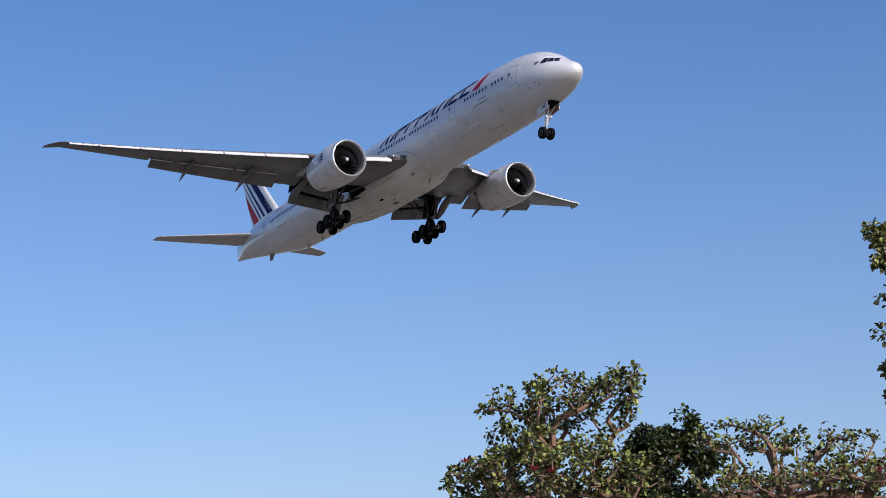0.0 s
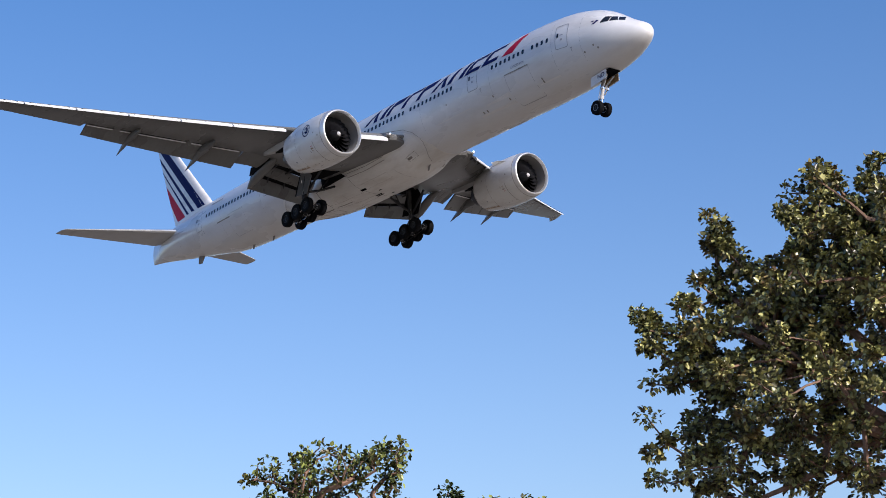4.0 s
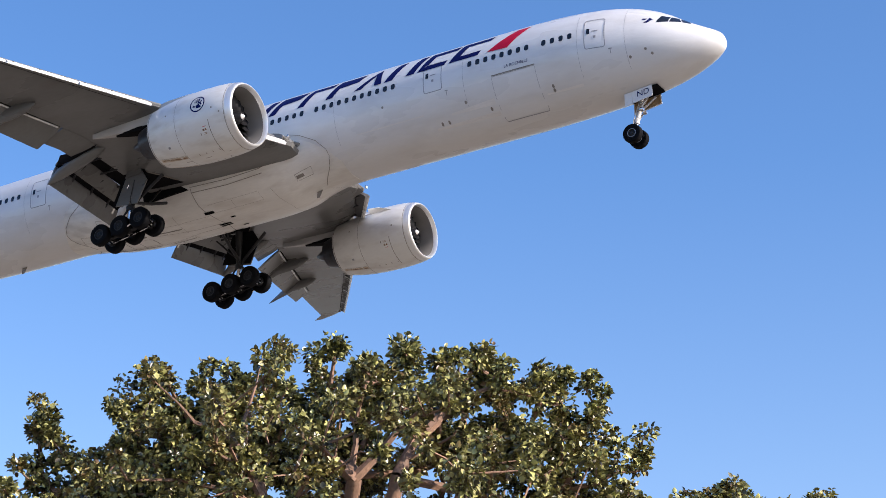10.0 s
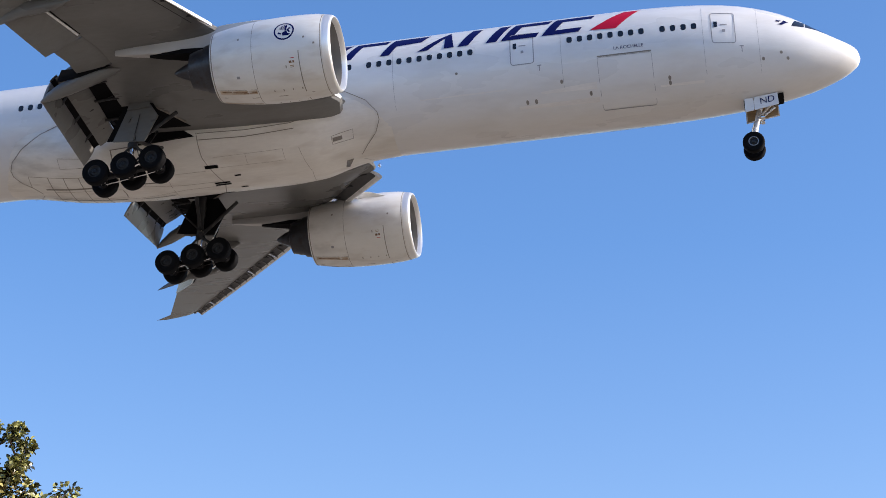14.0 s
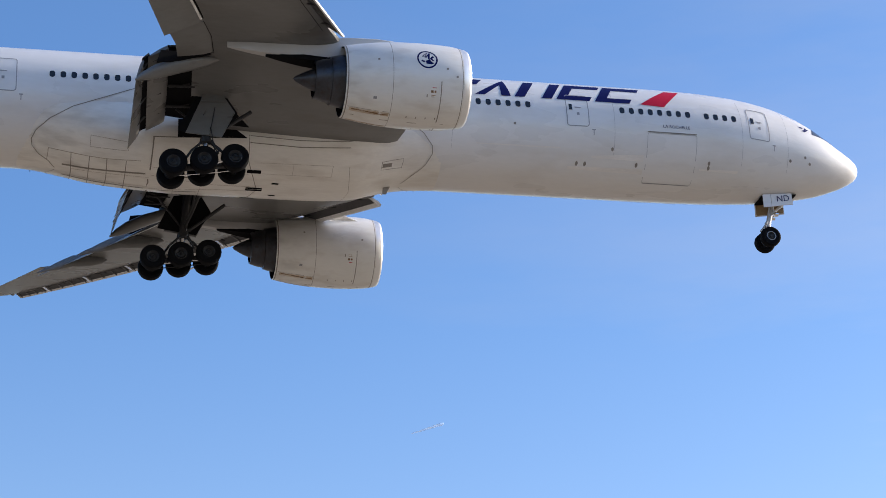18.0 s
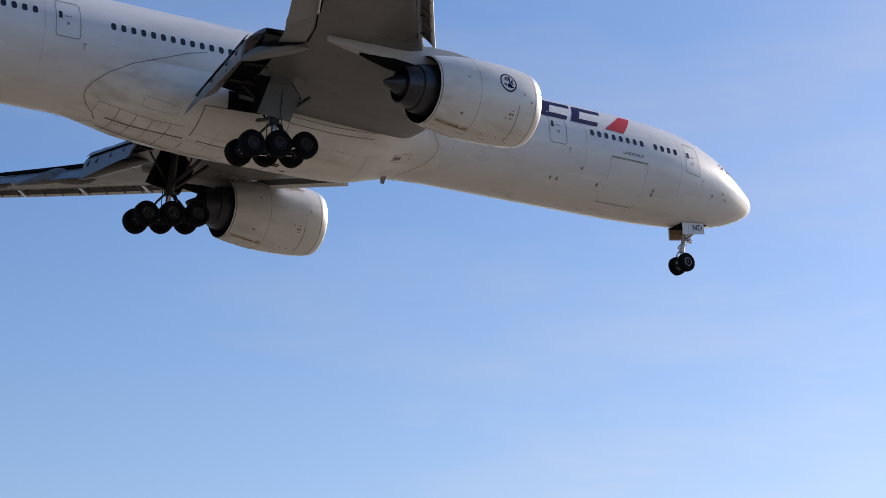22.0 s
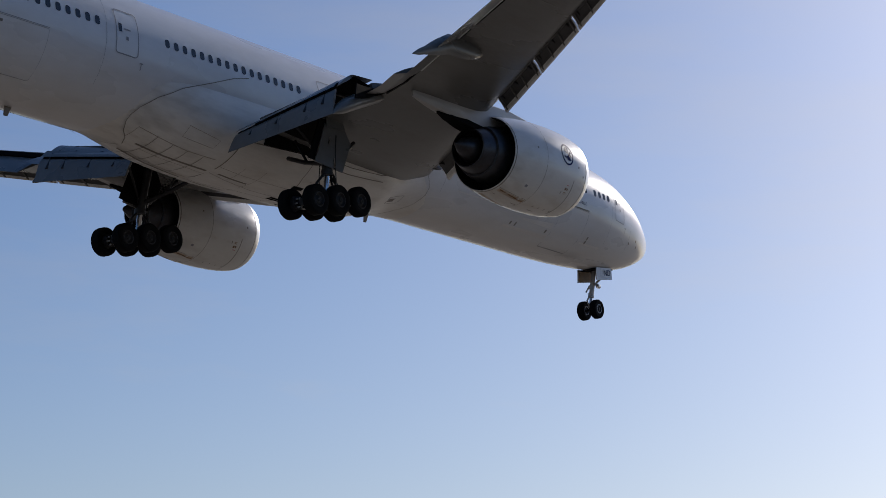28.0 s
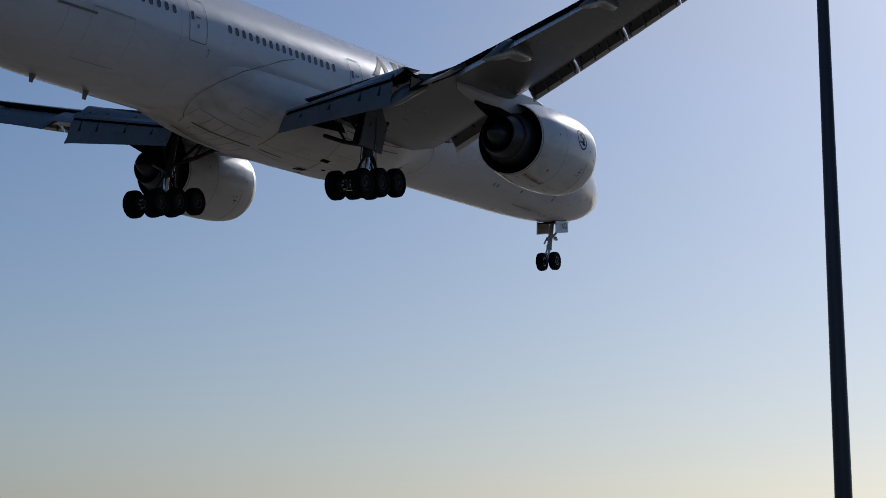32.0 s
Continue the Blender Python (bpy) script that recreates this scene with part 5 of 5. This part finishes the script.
for e in (-1, 1):
    build("taxi_light", *lathe([(0.12, 0.0), (0.1, 0.12), (-0.08, 0.13), (-0.14, 0.04)], 14, (-5.55, 0.24 * e, -3.42)), CHROME, nose, "chrome taxi light")
    y = 0.62 * e
    build("nose_gear_door", *plate([(-5.92, y, -2.42), (-6.36, y, -2.46), (-6.38, y * 1.02, -3.22), (-5.92, y * 1.02, -3.15)], 0.04), WHITE, nose, "small white door with dark letters")
    build("nose_gear_door", *plate([(-4.7, y, -2.3), (-5.9, y, -2.42), (-5.9, y * 1.02, -3.15), (-4.68, y * 1.02, -2.96)], 0.04), WHITE, nose, "small white door with dark letters")
    build("door_lining", *plate([(-4.74, y - 0.03 * e, -2.4), (-6.3, y - 0.03 * e, -2.5), (-6.32, y * 1.02 - 0.03 * e, -3.16), (-4.74, y * 1.02 - 0.03 * e, -2.92)], 0.012), BRONZE, nose)
# flat black plate stands for the shaded open nose gear bay
build("nose_gear_bay", *plate([(-4.4, -0.55, -2.32), (-6.4, -0.55, -2.54), (-6.4, 0.55, -2.54), (-4.4, 0.55, -2.32)], 0.06), DARK, nose)
cu = bpy.data.curves.new("door_letters", "FONT")
cu.body, cu.size = "ND", 0.5
tmp = bpy.data.objects.new("door_letters", cu)
scene.collection.objects.link(tmp)
bpy.context.view_layer.update()
me = bpy.data.meshes.new_from_object(tmp.evaluated_get(bpy.context.evaluated_depsgraph_get()))
bpy.data.objects.remove(tmp)
for v in me.vertices:
    v.co = Vector((-5.62 + v.co.x, -0.668, -2.86 + v.co.y + 0.12 * v.co.x))
me.materials.clear()
me.materials.append(NAVY)
place("door_letters", me, nose, Matrix.Identity(4), "dark letters on the nose gear door")


# ---- trees ----
def bearing(az, el, d):
    """A place at az degrees from the flight direction, el degrees above the eye, d metres off."""
    return Vector((d * math.cos(radians(az)), d * math.sin(radians(az)), 1.6 + d * math.tan(radians(el))))


def grow_tree(name, base, fork, blobs, clusters, leaves, leaf, spread, mat, label, seed, flowers=0, trunk=0.3, bare=0.0, limbs=(), open_below=0.0, gaps=()):
    """Wood grown from the fork to clumps of leaves that fill the crown's lobes."""
    rng = np.random.default_rng(seed)
    vol = np.array([b[1][0] * b[1][1] * b[1][2] for b in blobs]) ** 0.8
    pts = []
    for b, n in zip(blobs, np.maximum(3, (clusters * vol / vol.sum()).astype(int))):
        d = rng.normal(size=(n, 3))
        d /= np.linalg.norm(d, axis=1)[:, None]
        r = rng.uniform(0.25, 1.0, n) ** 0.45
        p = np.array(b[0]) + d * np.array(b[1]) * r[:, None] * (1 + 0.12 * rng.normal(size=n))[:, None]
        pts.append(p)
    pts = np.concatenate(pts)
    base, fork = np.array(base), np.array(fork)
    if open_below:      # fewer leaves low down in the middle, where the limbs stand clear
        near = np.linalg.norm(pts[:, :2] - fork[:2], axis=1) < 2.9
        low = pts[:, 2] < fork[2] + 1.9
        pts = pts[~(near & low & (rng.random(len(pts)) < open_below))]
    for centre, r in gaps:      # clearings through which the limbs show
        pts = pts[np.linalg.norm(pts - np.array(centre), axis=1) > r]
    cap = 12 * len(pts) + 600
    nodes, parent, length = np.zeros((cap, 3)), np.full(cap, -1), np.zeros(cap)
    nodes[0], nodes[1], nodes[2] = base, base * 0.5 + fork * 0.5 + np.array([0.12, -0.08, 0]), fork
    parent[1], parent[2] = 0, 1
    count, tips = 3, []

    def grow(start, end, bend, step, shake):
        """A crooked shoot from a node to a place; gives back its last node."""
        nonlocal count
        p0, last, gap = nodes[start].copy(), start, np.linalg.norm(end - nodes[start])
        k = max(1, min(10, int(gap / step)))
        for s in range(1, k + 1):
            u = s / k
            nodes[count] = p0 + (end - p0) * u + bend * math.sin(math.pi * u) + (rng.normal(size=3) * shake if s < k else 0)
            parent[count], length[count] = last, length[last] + gap / k
            last = count
            count += 1
        return last
    ends = [2]
    stout = np.zeros(cap)
    for at, target, q0, *thick in limbs:
        p1 = np.array(target)
        gap = np.linalg.norm(p1 - nodes[ends[at]])
        ends.append(0)
        ends[-1] = grow(ends[at], p1, rng.normal(size=3) * 0.07 * gap + np.array([0, 0, q0 * gap]), 0.4, 0.05)
        if thick:
            k = max(1, min(10, int(gap / 0.4)))
            stout[count - k:count] = thick[0] * np.linspace(1.0, 0.45, k)
    for i in np.argsort(np.linalg.norm(pts - fork, axis=1)):
        p = pts[i]
        na = nodes[2:count]
        j = 2 + int(np.argmin(np.linalg.norm(na - p, axis=1) + 0.22 * length[2:count] + 0.6 * np.maximum(0, na[:, 2] - p[2])))
        gap = np.linalg.norm(p - nodes[j])
        tips.append(grow(j, p, np.array([0, 0, 0.08 * gap]) + rng.normal(size=3) * 0.09 * gap, 0.42, 0.035))
    nodes, parent = nodes[:count], parent[:count]
    load = np.zeros(len(nodes))
    for t in tips:
        load[t] += 1
    for i in range(len(nodes) - 1, 0, -1):
        load[parent[i]] += load[i]
    rad = 0.0115 * np.maximum(load, 0.6) ** 0.5 * (trunk / 0.0115) / math.sqrt(max(load[2], 1))
    rad = np.maximum(np.maximum(rad, 0.010), stout[:count])
    v, f = [], []
    for i in range(1, len(nodes)):
        a, b = Vector(nodes[parent[i]]), Vector(nodes[i])
        ra = min(rad[parent[i]], rad[i] * 1.35)
        if i <= 2:
            ra = rad[parent[i]] * (1.25 if i == 1 else 1.0)
        k = 9 if rad[i] > 0.09 else 5
        m = tube([a, b + (b - a) * 0.04], [ra, rad[i]], k)
        o = len(v)
        v += m[0][:2 * k]
        f += [tuple(x + o for x in q) for q in m[1][:k]]
    tree = tagged(new(name), label, "tree", group="trees by the road")
    build("trunk", v, f, BARK, tree, "bare forking trunk and limbs", 70)
    # leaves: two-sided folded blades round each clump
    tipp = np.array([nodes[t] for t in tips])
    keep = rng.random(len(tipp)) >= bare
    tipp = tipp[keep]
    dens = rng.uniform(0.45, 1.35, len(tipp))
    n = np.maximum(6, (leaves * dens).astype(int))
    size = np.repeat(rng.uniform(0.7, 1.3, len(tipp)), n)
    c = np.repeat(tipp, n, 0)
    off = rng.normal(size=(len(c), 3))
    off /= np.linalg.norm(off, axis=1)[:, None]
    off *= (rng.uniform(0.05, 1, len(c)) ** 0.5 * spread * size)[:, None]
    off[:, 2] = off[:, 2] * 0.85 + 0.05
    c = c + off
    d = off / (np.linalg.norm(off, axis=1)[:, None] + 1e-6) * 0.8 + rng.normal(size=c.shape) * 0.55
    d[:, 2] -= 0.35
    d /= np.linalg.norm(d, axis=1)[:, None]
    up = rng.normal(size=c.shape) * 0.6 + np.array([0, 0, 1.0])
    side = np.cross(d, up)
    side /= np.linalg.norm(side, axis=1)[:, None] + 1e-9
    nrm = np.cross(side, d)
    L = (leaf * rng.uniform(0.65, 1.3, len(c)))[:, None]
    half = L * rng.uniform(0.30, 0.44, len(c))[:, None]
    rise, droop = nrm * L * 0.09, nrm * L * rng.uniform(0.0, 0.22, len(c))[:, None]
    leaf_pts = np.stack([c, c + d * L * 0.3 + side * half + rise, c + d * L * 0.68 + side * half * 0.8 + rise, c + d * L - droop,
                         c + d * L * 0.68 - side * half * 0.8 + rise, c + d * L * 0.3 - side * half + rise], 1)
    me = bpy.data.meshes.new("crown")
    N = len(c)
    me.vertices.add(6 * N)
    me.vertices.foreach_set("co", leaf_pts.astype(np.float32).ravel())
    me.loops.add(8 * N)
    idx = (np.arange(N)[:, None] * 6 + np.array([0, 1, 2, 3, 0, 3, 4, 5])).ravel()
    me.loops.foreach_set("vertex_index", idx.astype(np.int32))
    me.polygons.add(2 * N)
    me.polygons.foreach_set("loop_start", (np.arange(2 * N) * 4).astype(np.int32))
    me.polygons.foreach_set("loop_total", np.full(2 * N, 4, np.int32))
    me.materials.append(mat)
    me.update(calc_edges=True)
    crown = new("crown", me)
    crown.parent = tree
    tagged(crown, "many small sunlit leaves", kind="stuff")
    for i in range(flowers):
        p = tipp[int(rng.integers(len(tipp)))]
        v, f = [], []
        for j in range(9):
            a, t = 2 * math.pi * j / 9, rng.uniform(0.2, 1.0)
            dd = Vector((math.cos(a), math.sin(a), t)).normalized()
            s = dd.cross(Vector((0, 0, 1))).normalized() * 0.03
            q = Vector(p) + Vector((0, 0, 0.1))
            o = len(v)
            v += [q, q + dd * 0.09 + s, q + dd * 0.19, q + dd * 0.09 - s]
            f.append((o, o + 1, o + 2, o + 3))
        build("flower", v, f, PETAL, tree, "red coral flower", smooth=False)
    return tree


def lobes(d, rows):
    """Crown lobes from bearing, height angle, half width, half height and how far behind the tree's distance."""
    return [(bearing(az, el, d + back), (w, w, h)) for az, el, w, h, back in rows]


b = bearing(122.6, -0.3, 32)
grow_tree("coral_tree", (b.x, b.y, -0.05), bearing(123.6, 8.4, 32),
          lobes(32, ((123.0, 12.0, 4.2, 2.0, 0), (123.0, 8.9, 4.6, 1.5, 0), (130.0, 10.3, 2.0, 1.7, 0), (133.2, 10.9, 0.7, 0.8, 0), (133.2, 8.6, 0.7, 0.7, 0), (132.2, 12.4, 0.7, 0.7, 0), (131.6, 7.7, 1.0, 0.6, 0), (130.3, 12.7, 1.0, 0.9, 0),
                     (127.8, 14.0, 1.3, 1.1, 0), (125.6, 14.5, 1.5, 1.1, 0), (122.0, 14.9, 1.5, 1.2, 0), (118.8, 14.8, 1.3, 1.1, 0), (116.4, 13.7, 1.0, 0.9, 0), (115.2, 11.4, 0.9, 0.9, 0),
                     (132.0, 14.4, 0.2, 0.25, 0), (131.6, 13.7, 0.4, 0.4, 0), (129.0, 15.9, 0.2, 0.2, 0), (128.6, 15.3, 0.3, 0.3, 0), (125.2, 16.5, 0.3, 0.25, 0), (123.65, 16.7, 0.15, 0.2, 0), (123.8, 16.4, 0.3, 0.25, 0),
                     (121.2, 16.6, 0.18, 0.2, 0), (121.3, 16.4, 0.3, 0.25, 0), (119.1, 16.4, 0.2, 0.22, 0), (119.2, 16.2, 0.35, 0.25, 0), (117.4, 15.8, 0.3, 0.25, 0), (115.9, 15.0, 0.25, 0.4, 0), (114.8, 13.3, 0.4, 0.4, 0), (134.2, 11.9, 0.25, 0.3, 0), (133.9, 7.6, 0.4, 0.35, 0),
                     (132.0, 14.6, 0.26, 0.26, 0), (131.9, 13.9, 0.36, 0.36, 0), (132.1, 13.0, 0.45, 0.4, 0), (128.9, 15.9, 0.28, 0.26, 0), (129.6, 15.2, 0.3, 0.32, 0), (127.5, 16.1, 0.3, 0.26, 0), (125.4, 16.3, 0.35, 0.26, 0),
                     (123.4, 16.9, 0.1, 0.1, 0), (121.2, 16.95, 0.2, 0.22, 0), (120.4, 16.35, 0.26, 0.25, 0), (119.1, 16.7, 0.2, 0.22, -0.6), (116.7, 15.8, 0.3, 0.3, 0), (115.7, 15.7, 0.22, 0.26, 0), (115.7, 14.9, 0.3, 0.3, 0),
                     (114.2, 14.0, 0.35, 0.26, 0), (115.2, 13.9, 0.4, 0.4, 0), (112.6, 12.3, 0.35, 0.26, 0), (113.8, 12.2, 0.45, 0.4, 0), (111.9, 12.4, 0.26, 0.26, 0), (133.9, 11.9, 0.35, 0.3, 0), (132.8, 12.2, 0.4, 0.35, 0),
                     (130.0, 13.3, 0.6, 0.6, 0), (129.2, 13.9, 0.8, 0.7, 0), (128.2, 14.4, 0.8, 0.7, 0), (126.6, 15.0, 0.8, 0.55, 0), (131.2, 11.4, 1.0, 0.8, 0), (117.6, 14.4, 0.9, 0.6, 0), (122.8, 15.5, 0.8, 0.5, 0.5))),
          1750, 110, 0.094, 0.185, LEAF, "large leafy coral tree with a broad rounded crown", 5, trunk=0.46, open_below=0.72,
          limbs=((0, bearing(122.8, 13.2, 30.6), 0.0, 0.14), (1, bearing(121.0, 15.0, 30.4), 0.03, 0.07), (1, bearing(124.2, 14.4, 30.2), -0.03, 0.08), (1, bearing(122.5, 16.0, 30.9), 0.0, 0.06),
                 (0, bearing(121.5, 13.3, 30.6), -0.05, 0.16), (5, bearing(119.7, 15.2, 31.4), 0.04, 0.06), (5, bearing(117.4, 14.4, 31.9), 0.0, 0.06), (0, bearing(126.0, 13.8, 30.4), -0.04, 0.1), (8, bearing(128.0, 15.2, 31.0), 0.03, 0.05), (8, bearing(125.8, 15.8, 31.2), 0.0, 0.05),
                 (0, bearing(130.5, 11.6, 32.0), -0.08, 0.1), (11, bearing(132.0, 14.0, 32.2), 0.03), (0, bearing(116.8, 12.6, 31.4), -0.06, 0.12), (0, bearing(123.4, 12.8, 33.6), -0.05), (0, bearing(119.2, 12.0, 33.8), 0.0)),
          gaps=((bearing(122.6, 13.3, 29.6), 0.65), (bearing(122.7, 12.2, 29.2), 0.5), (bearing(121.4, 12.9, 29.4), 0.45), (bearing(124.6, 14.0, 29.4), 0.5), (bearing(126.6, 13.4, 29.6), 0.4), (bearing(120.3, 14.6, 30.0), 0.4),
                (bearing(121.8, 11.4, 31.8), 0.55), (bearing(119.6, 13.0, 32.5), 0.5), (bearing(124.0, 15.4, 30.4), 0.35), (bearing(127.2, 12.0, 29.8), 0.45),
                (bearing(131.9, 12.9, 31.6), 0.55), (bearing(133.0, 9.8, 31.6), 0.6), (bearing(130.6, 14.5, 31.8), 0.45), (bearing(127.6, 15.9, 31.8), 0.4), (bearing(132.4, 9.6, 30.8), 0.5), (bearing(129.0, 11.8, 30.0), 0.45), (bearing(130.4, 9.4, 30.4), 0.5)))
b = bearing(144.0, -0.1, 44)
grow_tree("coral_tree", (b.x, b.y, -0.05), bearing(144.0, 2.5, 44),
          lobes(44, ((143.8, 5.9, 2.2, 0.9, 0), (146.5, 5.8, 0.7, 0.6, 0), (145.5, 8.2, 0.4, 0.5, 0), (144.9, 7.0, 0.8, 0.8, 0), (143.7, 8.1, 0.9, 0.7, 0), (142.4, 8.0, 0.8, 0.7, 0), (141.6, 8.5, 0.4, 0.5, 0))),
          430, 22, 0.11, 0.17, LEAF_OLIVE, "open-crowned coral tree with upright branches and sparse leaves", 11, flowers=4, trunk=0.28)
b = bearing(137.4, -0.1, 47)
grow_tree("coral_tree", (b.x, b.y, -0.05), bearing(137.8, 2.3, 47),
          lobes(47, ((139.0, 6.8, 0.7, 0.45, 0), (137.9, 6.7, 0.8, 0.45, 0), (136.7, 6.45, 0.8, 0.4, 0), (135.5, 6.35, 0.8, 0.4, 0), (134.4, 5.7, 0.7, 0.35, 0), (133.2, 5.4, 0.7, 0.35, 0), (136.8, 5.3, 3.2, 0.45, 0))),
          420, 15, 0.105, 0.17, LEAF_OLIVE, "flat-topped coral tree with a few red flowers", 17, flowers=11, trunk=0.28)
b = bearing(140.9, -0.1, 49)
grow_tree("leafy_tree", (b.x, b.y, -0.05), bearing(140.9, 2.2, 49),
          lobes(49, ((140.3, 7.0, 0.5, 0.4, 0), (140.9, 6.3, 0.8, 0.6, 0), (141.6, 5.2, 0.9, 0.7, 0), (139.8, 6.3, 0.5, 0.5, 0), (140.6, 4.8, 1.2, 0.6, 0))),
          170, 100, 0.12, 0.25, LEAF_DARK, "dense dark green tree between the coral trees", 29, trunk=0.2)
b = bearing(110.8, -0.3, 35)
grow_tree("coral_tree", (b.x, b.y, -0.05), bearing(112.2, 6.7, 35),
          lobes(35, ((112.0, 11.6, 0.9, 0.8, 0), (110.1, 10.5, 1.6, 1.2, 0))),
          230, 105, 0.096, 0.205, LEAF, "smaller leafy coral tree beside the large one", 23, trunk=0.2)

# ---- street lamp ----
LD = 25.0
ARM = ((16.72, 16.95), (16.95, 17.22), (17.40, 17.42), (18.00, 17.54), (18.70, 17.59), (19.40, 17.56), (19.85, 17.45), (20.25, 17.20))
HEAD = ((20.15, 17.12), (21.62, 16.50))
foot, shoulder = bearing(15.88, -3.66, LD), bearing(16.66, 16.62, LD)
lamp = tagged(new("street_lamp"), "dark curved-arm street lamp with a flat grey head", "street lamp")
build("post", *tube([foot + (shoulder - foot) * q for q in span(0, 1, 8)], [0.125 - 0.05 * q for q in span(0, 1, 8)], 16), LAMP_PAINT, lamp)
build("post_base", *tube([foot + Vector((0, 0, -0.05)), foot + Vector((0, 0, 0.12)), foot + Vector((0, 0, 0.3))], [0.26, 0.24, 0.16], 16), LAMP_PAINT, lamp)
def out(az, el):
    """A place on the arm's way, which leads off from the post over the road."""
    return bearing(az, el, LD + 0.776 * (az - 16.66))


arm = [shoulder] + [out(*q) for q in ARM]
build("arm", *tube(arm, [0.075, 0.072, 0.066, 0.06, 0.056, 0.052, 0.05, 0.048, 0.045], 12), LAMP_PAINT, lamp)
# head: a domed gear housing at the arm, a thin lens panel beyond it
h0, h1 = out(*HEAD[0]), out(*HEAD[1])
fwd = (h1 - h0).normalized()
lat = fwd.cross(Vector((0, 0, 1))).normalized()
upv = lat.cross(fwd)
rings = []
for q, w, t, b in ((0.0, 0.07, 0.04, -0.06), (0.04, 0.12, 0.085, -0.09), (0.16, 0.15, 0.10, -0.085), (0.34, 0.17, 0.095, -0.06), (0.44, 0.175, 0.03, -0.05), (0.5, 0.175, 0.012, -0.045)):
    p = h0 + (h1 - h0) * q
    rings.append([tuple(p + lat * w * e + upv * z) for e, z in ((-0.85, b), (0.85, b), (1, b * 0.5), (1, t * 0.4), (0.65, t), (-0.65, t), (-1, t * 0.4), (-1, b * 0.5))])
build("lamp_head", *loft(rings), LAMP_HEAD, lamp, "grey lamp housing", 30)
rings = []
for q, w, t, b in ((0.42, 0.17, 0.012, -0.035), (0.5, 0.18, 0.012, -0.035), (0.95, 0.175, 0.01, -0.03), (1.0, 0.16, 0.004, -0.02)):
    p = h0 + (h1 - h0) * q
    rings.append([tuple(p + lat * w * e + upv * z) for e, z in ((-0.97, b), (0.97, b), (1, b * 0.5), (1, t * 0.4), (0.95, t), (-0.95, t), (-1, t * 0.4), (-1, b * 0.5))])
build("lamp_panel", *loft(rings), LAMP_PAINT, lamp, "thin dark lamp panel", 30)
p, q = h0 + (h1 - h0) * 0.54 - upv * 0.04, h0 + (h1 - h0) * 0.94 - upv * 0.037
build("lamp_lens", *plate([p - lat * 0.14, q - lat * 0.13, q + lat * 0.13, p + lat * 0.14], 0.012), LAMP_GLASS, lamp)
p = h0 + (h1 - h0) * 0.2 + upv * 0.10
build("light_sensor", *plate([p - fwd * 0.09 - lat * 0.06, p + fwd * 0.09 - lat * 0.06, p + fwd * 0.09 + lat * 0.06, p - fwd * 0.09 + lat * 0.06], 0.03), LAMP_PAINT, lamp)
for q in (0.14, 0.26):
    p = h0 + (h1 - h0) * q
    build("cover_bolt", *lathe([(-0.012, 0.0), (-0.012, 0.02), (0.012, 0.02), (0.012, 0.0)], 8, tuple(p - upv * 0.088), "z"), LAMP_PAINT, lamp)

# ---- far contrail ----
CLOUD = material("thin_vapour", (0.70, 0.82, 0.98), 0.9, spread=0.1, scale=0.05, spec=0.0, translucent=0.5)
_n, _l = CLOUD.node_tree.nodes, CLOUD.node_tree.links
_clear, _thin = _n.new("ShaderNodeBsdfTransparent"), _n.new("ShaderNodeMixShader")
_thin.inputs[0].default_value = 0.55
_l.new(_n["Material Output"].inputs["Surface"].links[0].from_socket, _thin.inputs[1])
_l.new(_clear.outputs[0], _thin.inputs[2]), _l.new(_thin.outputs[0], _n["Material Output"].inputs["Surface"])
trail = tagged(build("contrail", *tube([(-32 + 4 * i, 0.1 * math.sin(1.9 * i), 0.1 * math.sin(1.3 * i)) for i in range(17)], [0.9 + 0.13 * i for i in range(16)] + [1.4], 10), CLOUD, angle=80), "short white vapour trail far off in the sky", "contrail")
TRAIL_ROWS = ((16.5, 80.17, 18.40), (17.5, 78.95, 18.20), (18.0, 78.53, 17.92), (18.5, 77.99, 17.79), (19.0, 77.43, 17.62), (20.0, 76.76, 17.24))


# ---- movement ----
def motions():
    rows = [(t, *bearing(az, el, 3600)) for t, az, el in TRAIL_ROWS]
    step = [(a - b) / 3.5 for a, b in zip(rows[-1][1:], rows[0][1:])]
    rows = [(0.0, *[a - 16.5 * d for a, d in zip(rows[0][1:], step)])] + rows + [(32.0, *[a + 12.0 * d for a, d in zip(rows[-1][1:], step)])]
    walk(trail, [(t, pose(x, y, z, 0, -19, -12)) for t, x, y, z in rows])
    walk(jet, [(t, pose(x, y, z, *turn)) for t, x, y, z, *turn in AIRLINER_ROWS])
    for k, fan in enumerate(fans):
        x, y, z = fan.location
        walk(fan, [(i / FPS, pose(x, y, z, 0, 0, 0) @ Matrix.Rotation(radians(-40.0 * i + 50 * k), 4, "X")) for i in range(0, 32 * FPS + 1)])


motions()
